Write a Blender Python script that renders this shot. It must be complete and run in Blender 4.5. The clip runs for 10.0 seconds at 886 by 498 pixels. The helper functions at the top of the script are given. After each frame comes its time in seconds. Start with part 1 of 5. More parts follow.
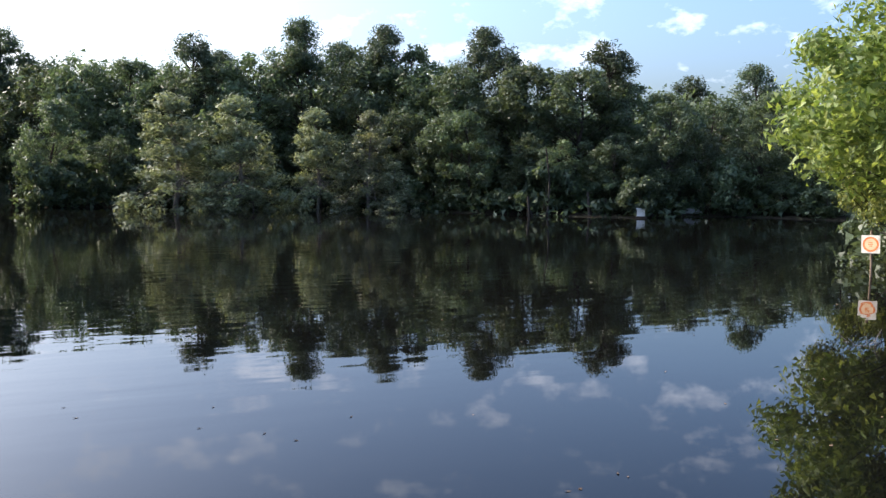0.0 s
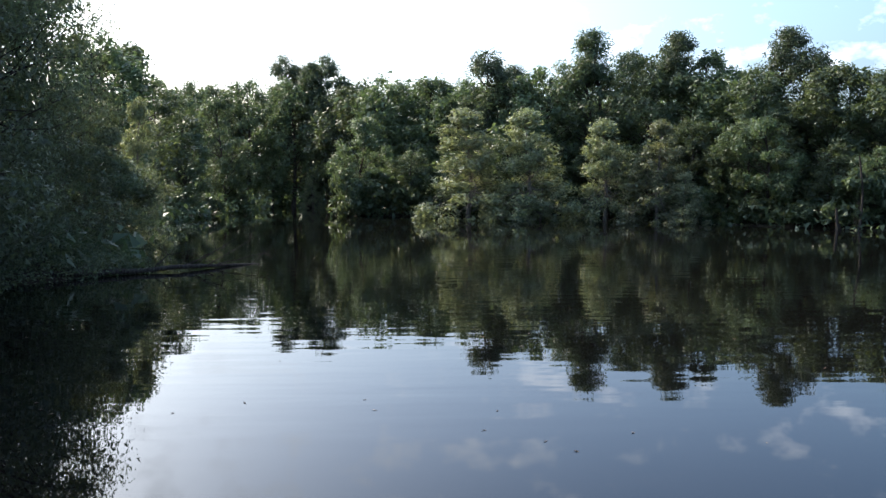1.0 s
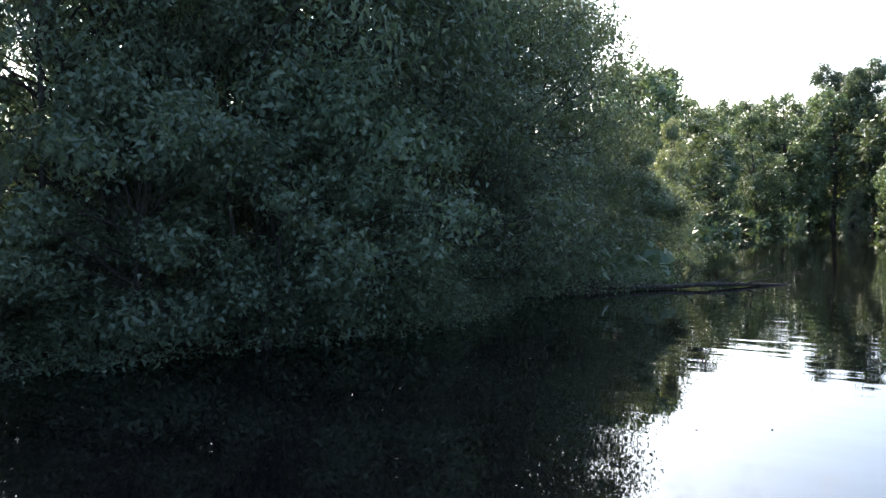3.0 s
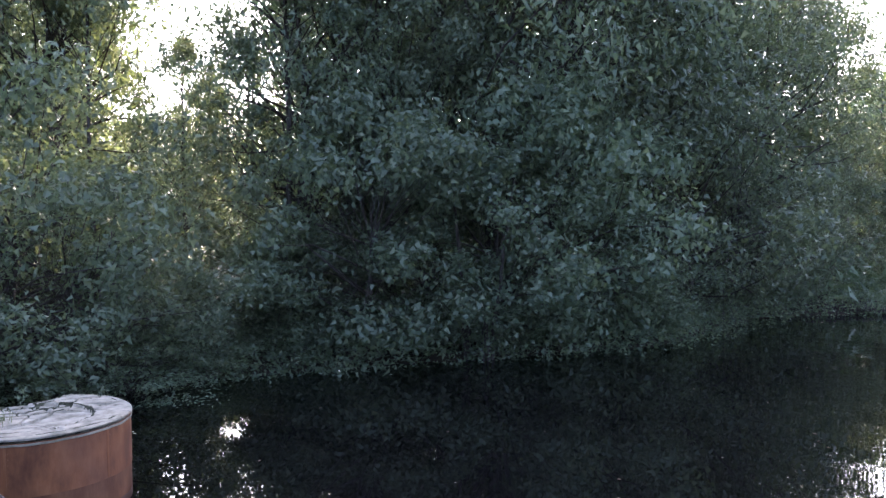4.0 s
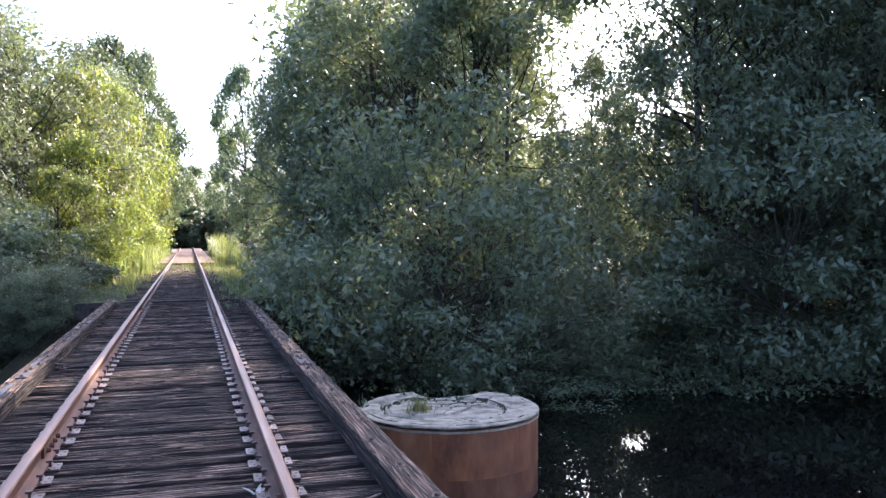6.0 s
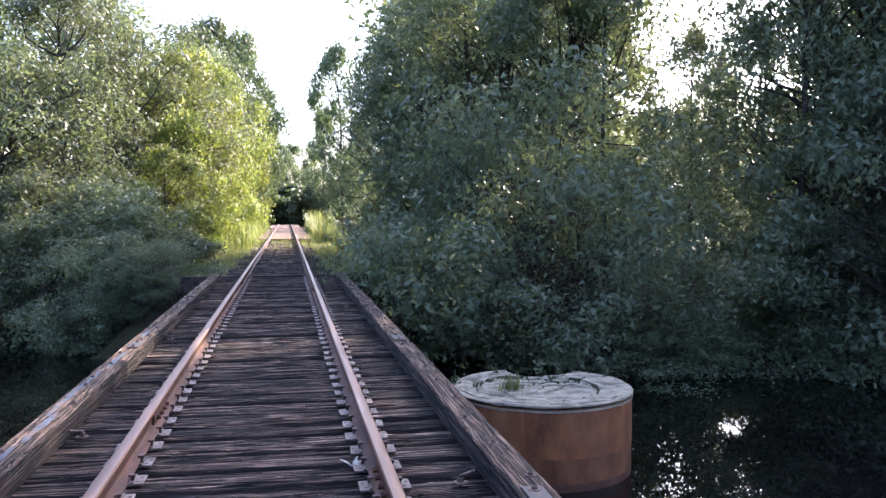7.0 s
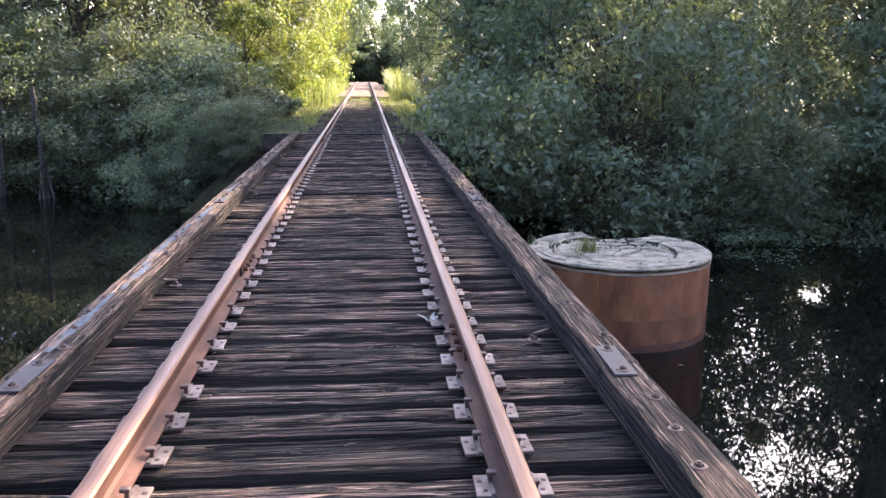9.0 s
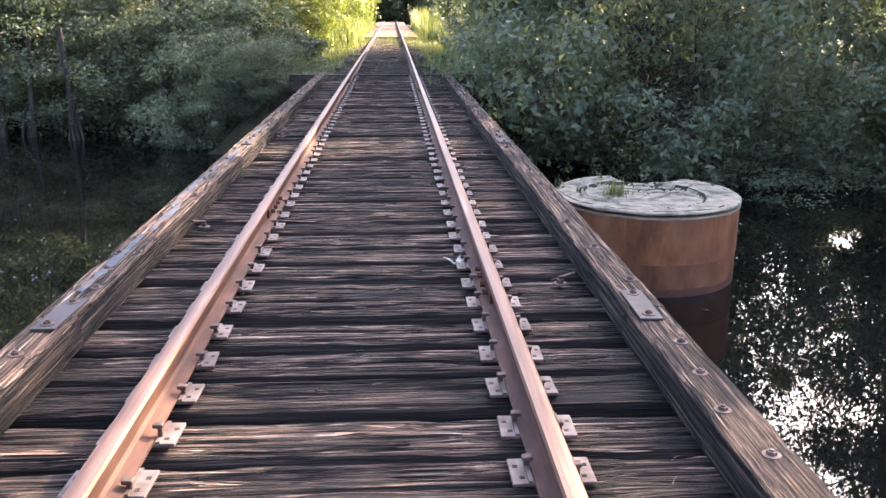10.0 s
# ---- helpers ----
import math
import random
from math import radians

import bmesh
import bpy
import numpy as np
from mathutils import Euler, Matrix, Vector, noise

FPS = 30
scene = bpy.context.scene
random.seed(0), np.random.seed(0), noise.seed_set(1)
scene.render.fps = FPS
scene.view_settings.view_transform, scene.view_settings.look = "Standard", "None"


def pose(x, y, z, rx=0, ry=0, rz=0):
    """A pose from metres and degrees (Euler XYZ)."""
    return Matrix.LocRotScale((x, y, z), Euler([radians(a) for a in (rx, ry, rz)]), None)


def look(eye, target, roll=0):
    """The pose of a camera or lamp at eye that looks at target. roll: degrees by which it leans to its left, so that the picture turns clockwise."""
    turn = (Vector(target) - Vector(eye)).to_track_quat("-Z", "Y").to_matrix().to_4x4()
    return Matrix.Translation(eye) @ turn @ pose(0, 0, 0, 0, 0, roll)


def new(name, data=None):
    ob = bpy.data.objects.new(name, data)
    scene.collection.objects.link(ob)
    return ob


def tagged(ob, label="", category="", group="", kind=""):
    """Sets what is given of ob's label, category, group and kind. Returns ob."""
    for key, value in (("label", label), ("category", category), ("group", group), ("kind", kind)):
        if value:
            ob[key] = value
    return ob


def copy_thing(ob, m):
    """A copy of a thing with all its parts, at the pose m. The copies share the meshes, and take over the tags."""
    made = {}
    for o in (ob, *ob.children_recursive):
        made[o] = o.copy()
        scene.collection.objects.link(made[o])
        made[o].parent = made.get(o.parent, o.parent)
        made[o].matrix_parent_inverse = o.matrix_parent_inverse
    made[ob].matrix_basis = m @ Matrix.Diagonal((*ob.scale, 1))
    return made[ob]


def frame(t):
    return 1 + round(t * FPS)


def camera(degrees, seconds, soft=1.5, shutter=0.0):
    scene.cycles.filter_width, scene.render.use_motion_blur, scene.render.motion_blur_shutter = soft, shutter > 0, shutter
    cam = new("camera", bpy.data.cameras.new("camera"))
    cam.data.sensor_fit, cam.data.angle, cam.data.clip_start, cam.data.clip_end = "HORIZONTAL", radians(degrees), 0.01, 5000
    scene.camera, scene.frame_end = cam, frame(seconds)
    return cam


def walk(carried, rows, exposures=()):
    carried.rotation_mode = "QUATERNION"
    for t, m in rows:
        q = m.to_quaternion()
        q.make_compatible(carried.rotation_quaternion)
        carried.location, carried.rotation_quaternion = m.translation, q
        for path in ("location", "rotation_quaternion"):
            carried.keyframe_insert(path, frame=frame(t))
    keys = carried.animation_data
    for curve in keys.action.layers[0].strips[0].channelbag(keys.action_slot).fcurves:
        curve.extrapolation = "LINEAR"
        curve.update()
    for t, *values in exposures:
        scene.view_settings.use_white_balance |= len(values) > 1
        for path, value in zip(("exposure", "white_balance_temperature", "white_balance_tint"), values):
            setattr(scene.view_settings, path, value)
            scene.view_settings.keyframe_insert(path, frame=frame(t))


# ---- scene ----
# ---------------- camera ----------------
EYE = (0.217, 0.0, 3.5)
TURNS = [                               # seconds, yaw, pitch, roll
    (0.0, -112.47, -5.19, -0.49), (0.5, -103.78, -5.00, -0.27), (1.0, -93.28, -4.58, -0.28),
    (1.5, -84.71, -4.38, -0.33), (2.0, -76.00, -4.37, -0.25), (2.5, -66.20, -4.07, 0.25),
    (3.0, -58.55, -3.29, 0.63), (3.2, -55.32, -2.96, 0.85), (4.3, -39.65, -1.84, 0.52),
    (4.5, -37.02, -1.60, 0.42), (5.0, -29.66, -0.91, 0.40), (5.5, -22.15, -0.53, 0.36),
    (6.0, -16.69, -0.98, 0.40), (6.2, -15.00, -1.23, 0.40), (7.3, -9.34, -3.50, -0.05),
    (7.5, -8.70, -4.45, -0.10), (8.0, -7.52, -6.85, -0.06), (8.5, -6.42, -9.39, -0.17),
    (9.0, -5.19, -11.93, -0.29), (9.5, -4.01, -14.15, -0.29), (10.0, -3.38, -15.79, -0.21)]
SWAY = {4.3: (0.005, 0.02, -0.01), 4.5: (0.012, 0.018, -0.01), 5.0: (0.045, 0.0, -0.022), 5.5: (0.045, -0.004, -0.021),
        6.0: (0.02, 0.0, -0.014), 6.2: (0.015, 0.0, -0.01), 7.5: (0.01, 0.006, 0.005), 8.0: (0.012, 0.003, 0.002)}


def turned(t, yaw, pitch, roll):
    """A handheld pose near EYE: yaw about the vertical, pitch up, roll to the right."""
    return (Matrix.Translation(Vector(EYE) + Vector(SWAY.get(t, (0, 0, 0)))) @ Matrix.Rotation(radians(yaw), 4, "Z")
            @ Matrix.Rotation(radians(90 + pitch), 4, "X") @ Matrix.Rotation(radians(-roll), 4, "Z"))


cam = camera(55.2, 10.0, soft=1.4)
walk(cam, [(t, turned(t, a, b, c)) for t, a, b, c in TURNS],
     exposures=[(0.0, 1.15, 5500, 10), (1.0, 1.15, 5500, 5), (2.5, 1.55, 5450, 3), (3.2, 2.2, 5600, 8), (4.5, 3.1, 5750, 25), (5.5, 2.55, 5480, 20), (7.5, 2.4, 5580, 19),
                (9.0, 2.75, 5950, 19), (10.0, 3.0, 6250, 19)])

# ---------------- world and sun ----------------
SUN_AZ, SUN_EL = 47.0, 32.0          # degrees clockwise from the track's direction, and above the horizon

world = bpy.data.worlds.new("world")
scene.world = world
world.use_nodes = True
wn, wl = world.node_tree.nodes, world.node_tree.links
wn.clear()
w_out = wn.new("ShaderNodeOutputWorld")
w_bg = wn.new("ShaderNodeBackground")
sky = wn.new("ShaderNodeTexSky")
sky.sky_type = "NISHITA"
sky.sun_disc = False
sky.sun_elevation, sky.sun_rotation = radians(SUN_EL), radians(SUN_AZ)
sky.air_density, sky.dust_density, sky.ozone_density = 1.0, 5.4, 2.8
w_bg.inputs["Strength"].default_value = 0.15
w_tc = wn.new("ShaderNodeTexCoord")
w_map = wn.new("ShaderNodeMapping")
w_map.inputs["Scale"].default_value = (5.0, 5.0, 9.0)
w_noise = wn.new("ShaderNodeTexNoise")
w_noise.inputs["Scale"].default_value = 3.0
w_noise.inputs["Detail"].default_value = 7.0
w_noise.inputs["Roughness"].default_value = 0.58
w_ramp = wn.new("ShaderNodeValToRGB")
w_ramp.color_ramp.elements[0].position, w_ramp.color_ramp.elements[1].position = 0.53, 0.84
w_mix = wn.new("ShaderNodeMixRGB")
w_mix.inputs["Color2"].default_value = (7.5, 7.1, 6.95, 1)
wl.new(w_tc.outputs["Generated"], w_map.inputs["Vector"])
wl.new(w_map.outputs["Vector"], w_noise.inputs["Vector"])
wl.new(w_noise.outputs["Fac"], w_ramp.inputs["Fac"])
wl.new(w_ramp.outputs["Color"], w_mix.inputs["Fac"])
wl.new(sky.outputs["Color"], w_mix.inputs["Color1"])
wl.new(w_mix.outputs["Color"], w_bg.inputs["Color"])
wl.new(w_bg.outputs["Background"], w_out.inputs["Surface"])

sun_data = bpy.data.lights.new("sun", "SUN")
sun_data.energy, sun_data.angle, sun_data.color = 4.2, radians(0.53), (1.0, 0.79, 0.54)
sun = new("sun", sun_data)
sun_way = Vector((math.sin(radians(SUN_AZ)) * math.cos(radians(SUN_EL)),
                  math.cos(radians(SUN_AZ)) * math.cos(radians(SUN_EL)), math.sin(radians(SUN_EL))))
sun.matrix_world = look(sun_way * 200, (0, 0, 0))

# ---------------- materials ----------------


def node_material(name):
    m = bpy.data.materials.new(name)
    m.use_nodes = True
    n, l = m.node_tree.nodes, m.node_tree.links
    n.clear()
    return m, n, l, n.new("ShaderNodeOutputMaterial")


def ramp_node(n, stops):
    r = n.new("ShaderNodeValToRGB")
    e = r.color_ramp.elements
    while len(e) < len(stops):
        e.new(0.5)
    for k, (p, c) in zip(e, stops):
        k.position, k.color = p, (*c, 1)
    return r


def surface(name, stops, scale=(1, 1, 1), noise_scale=4.0, rough=0.8, metal=0.0, bump=0.3, bump_dist=0.01,
            fine=60.0, spec=0.3, stain=None, stain_scale=1.5, stain_at=(0.55, 0.7), per_object=0.0, detail=8.0, grain=None, grain_dark=0.1):
    """Coloured by stretched noise through stops, fine grain as relief, and stains of a second scale."""
    m, n, l, out = node_material(name)
    b = n.new("ShaderNodeBsdfPrincipled")
    tc, mp = n.new("ShaderNodeTexCoord"), n.new("ShaderNodeMapping")
    mp.inputs["Scale"].default_value = scale
    l.new(tc.outputs["Object"], mp.inputs["Vector"])
    info = n.new("ShaderNodeObjectInfo")
    shift = n.new("ShaderNodeVectorMath")
    shift.operation = "ADD"
    mul = n.new("ShaderNodeMath")
    mul.operation, mul.inputs[1].default_value = "MULTIPLY", 37.0
    l.new(info.outputs["Random"], mul.inputs[0])
    l.new(mp.outputs["Vector"], shift.inputs[0])
    l.new(mul.outputs[0], shift.inputs[1])
    a = n.new("ShaderNodeTexNoise")
    a.inputs["Scale"].default_value, a.inputs["Detail"].default_value = noise_scale, detail
    a.inputs["Roughness"].default_value = 0.62
    l.new(shift.outputs[0], a.inputs["Vector"])
    r = ramp_node(n, stops)
    l.new(a.outputs["Fac"], r.inputs["Fac"])
    colour = r.outputs["Color"]
    if stain:
        s = n.new("ShaderNodeTexNoise")
        s.inputs["Scale"].default_value, s.inputs["Detail"].default_value = stain_scale, 5.0
        l.new(tc.outputs["Object"], s.inputs["Vector"])
        sr = ramp_node(n, [(stain_at[0], (0, 0, 0)), (stain_at[1], (1, 1, 1))])
        l.new(s.outputs["Fac"], sr.inputs["Fac"])
        mx = n.new("ShaderNodeMixRGB")
        mx.inputs["Color2"].default_value = (*stain, 1)
        l.new(sr.outputs["Color"], mx.inputs["Fac"])
        l.new(colour, mx.inputs["Color1"])
        colour = mx.outputs["Color"]
    if per_object:
        hsv = n.new("ShaderNodeHueSaturation")
        mr = n.new("ShaderNodeMapRange")
        mr.inputs["To Min"].default_value, mr.inputs["To Max"].default_value = 1 - per_object, 1 + per_object
        l.new(info.outputs["Random"], mr.inputs["Value"])
        l.new(mr.outputs["Result"], hsv.inputs["Value"])
        l.new(colour, hsv.inputs["Color"])
        colour = hsv.outputs["Color"]
    crack = None
    if grain:
        gm, gn = n.new("ShaderNodeMapping"), n.new("ShaderNodeTexNoise")
        gm.inputs["Scale"].default_value = grain
        l.new(tc.outputs["Object"], gm.inputs["Vector"])
        gs = n.new("ShaderNodeVectorMath")
        gs.operation = "ADD"
        l.new(gm.outputs["Vector"], gs.inputs[0])
        l.new(mul.outputs[0], gs.inputs[1])
        gn.inputs["Scale"].default_value, gn.inputs["Detail"].default_value = 1.0, 6.0
        gn.inputs["Roughness"].default_value = 0.7
        l.new(gs.outputs[0], gn.inputs["Vector"])
        crack = ramp_node(n, [(0.43, (grain_dark * 0.7,) * 3), (0.495, (0.72, 0.72, 0.72)), (0.6, (2.0, 1.9, 1.82))])
        l.new(gn.outputs["Fac"], crack.inputs["Fac"])
        gx = n.new("ShaderNodeMixRGB")
        gx.blend_type, gx.inputs["Fac"].default_value = "MULTIPLY", 1.0
        l.new(colour, gx.inputs["Color1"])
        l.new(crack.outputs["Color"], gx.inputs["Color2"])
        colour = gx.outputs["Color"]
        # long dark splits where a stretched noise crosses its middle
        tm, tn = n.new("ShaderNodeMapping"), n.new("ShaderNodeTexNoise")
        tm.inputs["Scale"].default_value = [max(0.55, 0.3 * v) for v in grain]
        l.new(tc.outputs["Object"], tm.inputs["Vector"])
        ts = n.new("ShaderNodeVectorMath")
        ts.operation = "ADD"
        l.new(tm.outputs["Vector"], ts.inputs[0])
        l.new(mul.outputs[0], ts.inputs[1])
        l.new(ts.outputs[0], tn.inputs["Vector"])
        tn.inputs["Scale"].default_value, tn.inputs["Detail"].default_value = 1.0, 3.0
        mid, ab = n.new("ShaderNodeMath"), n.new("ShaderNodeMath")
        mid.operation, mid.inputs[1].default_value, ab.operation = "SUBTRACT", 0.5, "ABSOLUTE"
        l.new(tn.outputs["Fac"], mid.inputs[0])
        l.new(mid.outputs[0], ab.inputs[0])
        split = ramp_node(n, [(0.016, (0.03, 0.026, 0.022)), (0.034, (1, 1, 1))])
        l.new(ab.outputs[0], split.inputs["Fac"])
        sx = n.new("ShaderNodeMixRGB")
        sx.blend_type, sx.inputs["Fac"].default_value = "MULTIPLY", 1.0
        l.new(colour, sx.inputs["Color1"])
        l.new(split.outputs["Color"], sx.inputs["Color2"])
        colour = sx.outputs["Color"]
    l.new(colour, b.inputs["Base Color"])
    g = n.new("ShaderNodeTexNoise")
    g.inputs["Scale"].default_value, g.inputs["Detail"].default_value = fine, 4.0
    l.new(shift.outputs[0], g.inputs["Vector"])
    add = n.new("ShaderNodeMath")
    l.new(a.outputs["Fac"], add.inputs[0])
    l.new(g.outputs["Fac"], add.inputs[1])
    if crack:
        more = n.new("ShaderNodeMath")
        l.new(add.outputs[0], more.inputs[0])
        l.new(crack.outputs["Color"], more.inputs[1])
        deep = n.new("ShaderNodeMath")
        l.new(more.outputs[0], deep.inputs[0])
        l.new(split.outputs["Color"], deep.inputs[1])
        add = deep
    bp = n.new("ShaderNodeBump")
    bp.inputs["Strength"].default_value, bp.inputs["Distance"].default_value = bump, bump_dist
    l.new(add.outputs[0], bp.inputs["Height"])
    l.new(bp.outputs["Normal"], b.inputs["Normal"])
    b.inputs["Roughness"].default_value, b.inputs["Metallic"].default_value = rough, metal
    b.inputs["Specular IOR Level"].default_value = spec
    l.new(b.outputs["BSDF"], out.inputs["Surface"])
    return m


def leaf_material(name, dark, mid, light, through_light=0.35):
    """Leaves that differ one by one and tree by tree, and let some light through."""
    m, n, l, out = node_material(name)
    geo, info = n.new("ShaderNodeNewGeometry"), n.new("ShaderNodeObjectInfo")
    r = ramp_node(n, [(0.0, dark), (0.55, mid), (1.0, light)])
    l.new(geo.outputs["Random Per Island"], r.inputs["Fac"])
    hsv = n.new("ShaderNodeHueSaturation")
    for socket, lo, hi in (("Hue", 0.485, 0.512), ("Value", 0.75, 1.25)):
        mr = n.new("ShaderNodeMapRange")
        mr.inputs["To Min"].default_value, mr.inputs["To Max"].default_value = lo, hi
        l.new(info.outputs["Random"], mr.inputs["Value"])
        l.new(mr.outputs["Result"], hsv.inputs[socket])
    l.new(r.outputs["Color"], hsv.inputs["Color"])
    d, t = n.new("ShaderNodeBsdfPrincipled"), n.new("ShaderNodeBsdfTranslucent")
    d.inputs["Roughness"].default_value, d.inputs["Specular IOR Level"].default_value = 0.5, 0.38
    l.new(hsv.outputs["Color"], d.inputs["Base Color"])
    warm = n.new("ShaderNodeMixRGB")
    warm.blend_type, warm.inputs["Fac"].default_value = "MULTIPLY", 1.0
    warm.inputs["Color2"].default_value = (1.55, 1.5, 0.8, 1)
    l.new(hsv.outputs["Color"], warm.inputs["Color1"])
    l.new(warm.outputs["Color"], t.inputs["Color"])
    mx = n.new("ShaderNodeMixShader")
    mx.inputs["Fac"].default_value = through_light
    l.new(d.outputs["BSDF"], mx.inputs[1])
    l.new(t.outputs["BSDF"], mx.inputs[2])
    l.new(mx.outputs["Shader"], out.inputs["Surface"])
    return m


def water_material():
    """Still black-water river: dark below, mirror above, drawn out ripples."""
    m, n, l, out = node_material("river_water")
    b = n.new("ShaderNodeBsdfPrincipled")
    b.inputs["Base Color"].default_value = (0.0036, 0.0035, 0.0033, 1)
    b.inputs["Roughness"].default_value, b.inputs["IOR"].default_value = 0.015, 1.333
    tc = n.new("ShaderNodeTexCoord")
    total = None
    for sc, size, height in (((1.0, 0.22, 1), 1.7, 0.6), ((1.0, 0.2, 1), 4.0, 0.09)):
        mp, a, h = n.new("ShaderNodeMapping"), n.new("ShaderNodeTexNoise"), n.new("ShaderNodeMath")
        mp.inputs["Scale"].default_value = sc
        mp.inputs["Rotation"].default_value = (0, 0, radians(20))
        a.inputs["Scale"].default_value, a.inputs["Detail"].default_value = size, 0.6
        h.operation, h.inputs[1].default_value = "MULTIPLY", height
        l.new(tc.outputs["Object"], mp.inputs["Vector"])
        l.new(mp.outputs["Vector"], a.inputs["Vector"])
        l.new(a.outputs["Fac"], h.inputs[0])
        if total is None:
            total = h
        else:
            s = n.new("ShaderNodeMath")
            l.new(total.outputs[0], s.inputs[0])
            l.new(h.outputs[0], s.inputs[1])
            total = s
    # a breeze ruffles the open water some way off the bridge; near it the river lies still
    sep, pr = n.new("ShaderNodeSeparateXYZ"), ramp_node(n, [(0.0, (0.05, 0.05, 0.05)), (0.325, (0.05, 0.05, 0.05)), (0.375, (1, 1, 1)), (0.48, (1, 1, 1)), (0.62, (0.35, 0.35, 0.35))])
    span = n.new("ShaderNodeMapRange")
    span.inputs["From Min"].default_value, span.inputs["From Max"].default_value = -80.0, 80.0
    patch = n.new("ShaderNodeTexNoise")
    patch.inputs["Scale"].default_value = 0.09
    l.new(tc.outputs["Object"], patch.inputs["Vector"])
    wob = n.new("ShaderNodeMath")
    wob.operation, wob.inputs[1].default_value, wob.inputs[2].default_value = "MULTIPLY_ADD", 24.0, -12.0
    l.new(patch.outputs["Fac"], wob.inputs[0])
    l.new(tc.outputs["Object"], sep.inputs[0])
    shift = n.new("ShaderNodeMath")
    l.new(sep.outputs["X"], shift.inputs[0])
    l.new(wob.outputs[0], shift.inputs[1])
    l.new(shift.outputs[0], span.inputs["Value"])
    l.new(span.outputs["Result"], pr.inputs["Fac"])
    pm = n.new("ShaderNodeMath")
    pm.operation = "MULTIPLY"
    l.new(total.outputs[0], pm.inputs[0])
    l.new(pr.outputs["Color"], pm.inputs[1])
    bp = n.new("ShaderNodeBump")
    bp.inputs["Strength"].default_value, bp.inputs["Distance"].default_value = 1.0, 0.012
    l.new(pm.outputs[0], bp.inputs["Height"])
    l.new(bp.outputs["Normal"], b.inputs["Normal"])
    l.new(b.outputs["BSDF"], out.inputs["Surface"])
    return m


M_WATER = water_material()
M_GROUND = surface("leaf_litter_soil", [(0.3, (0.014, 0.011, 0.008)), (0.5, (0.035, 0.028, 0.019)), (0.7, (0.045, 0.05, 0.022))],
                   noise_scale=1.2, bump=0.6, bump_dist=0.05, fine=14, rough=0.95, spec=0.1)
M_BALLAST = surface("reddish_track_gravel", [(0.35, (0.08, 0.055, 0.045)), (0.55, (0.19, 0.135, 0.11)), (0.7, (0.25, 0.195, 0.165))],
                    noise_scale=9, bump=0.8, bump_dist=0.03, fine=50, rough=0.95, spec=0.1)
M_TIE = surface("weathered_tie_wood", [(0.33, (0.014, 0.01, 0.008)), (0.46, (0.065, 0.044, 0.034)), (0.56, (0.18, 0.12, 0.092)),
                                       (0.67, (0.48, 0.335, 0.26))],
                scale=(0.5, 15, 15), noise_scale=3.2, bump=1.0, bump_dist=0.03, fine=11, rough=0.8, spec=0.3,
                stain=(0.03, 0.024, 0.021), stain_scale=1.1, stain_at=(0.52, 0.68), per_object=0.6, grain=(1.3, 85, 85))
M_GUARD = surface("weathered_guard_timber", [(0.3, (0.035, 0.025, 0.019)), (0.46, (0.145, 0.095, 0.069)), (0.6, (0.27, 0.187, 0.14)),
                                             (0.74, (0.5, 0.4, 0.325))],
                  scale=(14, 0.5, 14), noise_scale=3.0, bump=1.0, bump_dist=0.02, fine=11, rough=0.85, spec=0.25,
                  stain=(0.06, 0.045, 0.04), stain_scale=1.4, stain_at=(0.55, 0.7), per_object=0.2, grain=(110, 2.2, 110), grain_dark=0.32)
# guard timber sides: shade put into the colour, darker than the tops
M_GUARD_SIDE = surface("shaded_guard_side", [(0.3, (0.012, 0.01, 0.009)), (0.48, (0.05, 0.036, 0.03)), (0.62, (0.115, 0.083, 0.068)), (0.75, (0.2, 0.15, 0.125))],
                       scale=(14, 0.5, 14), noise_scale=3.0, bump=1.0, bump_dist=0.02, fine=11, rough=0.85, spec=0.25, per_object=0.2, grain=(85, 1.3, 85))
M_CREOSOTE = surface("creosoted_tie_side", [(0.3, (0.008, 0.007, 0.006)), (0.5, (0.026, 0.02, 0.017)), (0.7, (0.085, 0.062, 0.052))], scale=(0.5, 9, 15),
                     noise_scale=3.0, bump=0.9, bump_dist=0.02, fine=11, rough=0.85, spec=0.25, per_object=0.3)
M_BEAM = surface("creosoted_beam_wood", [(0.35, (0.012, 0.01, 0.008)), (0.65, (0.06, 0.045, 0.035))], scale=(3, 0.4, 3),
                 noise_scale=3, bump=0.6, rough=0.9)
M_RAIL = surface("rusted_rail_steel", [(0.35, (0.046, 0.02, 0.013)), (0.55, (0.09, 0.038, 0.023)), (0.7, (0.14, 0.066, 0.041))],
                 scale=(3, 0.6, 3), noise_scale=4, bump=0.25, bump_dist=0.003, fine=120, rough=0.7, metal=0.05, spec=0.3)
M_RAILTOP = surface("worn_rail_head_steel", [(0.35, (0.11, 0.055, 0.034)), (0.6, (0.185, 0.105, 0.07)), (0.75, (0.27, 0.18, 0.14))],
                    scale=(5, 0.25, 5), noise_scale=4, bump=0.12, bump_dist=0.002, fine=150, rough=0.45, metal=0.5, spec=0.5)
M_PLATE = surface("grey_rusty_plate_steel", [(0.35, (0.085, 0.055, 0.044)), (0.55, (0.15, 0.112, 0.096)), (0.72, (0.22, 0.18, 0.162))],
                  noise_scale=9, bump=0.3, bump_dist=0.003, fine=150, rough=0.6, metal=0.3, spec=0.4, per_object=0.3)
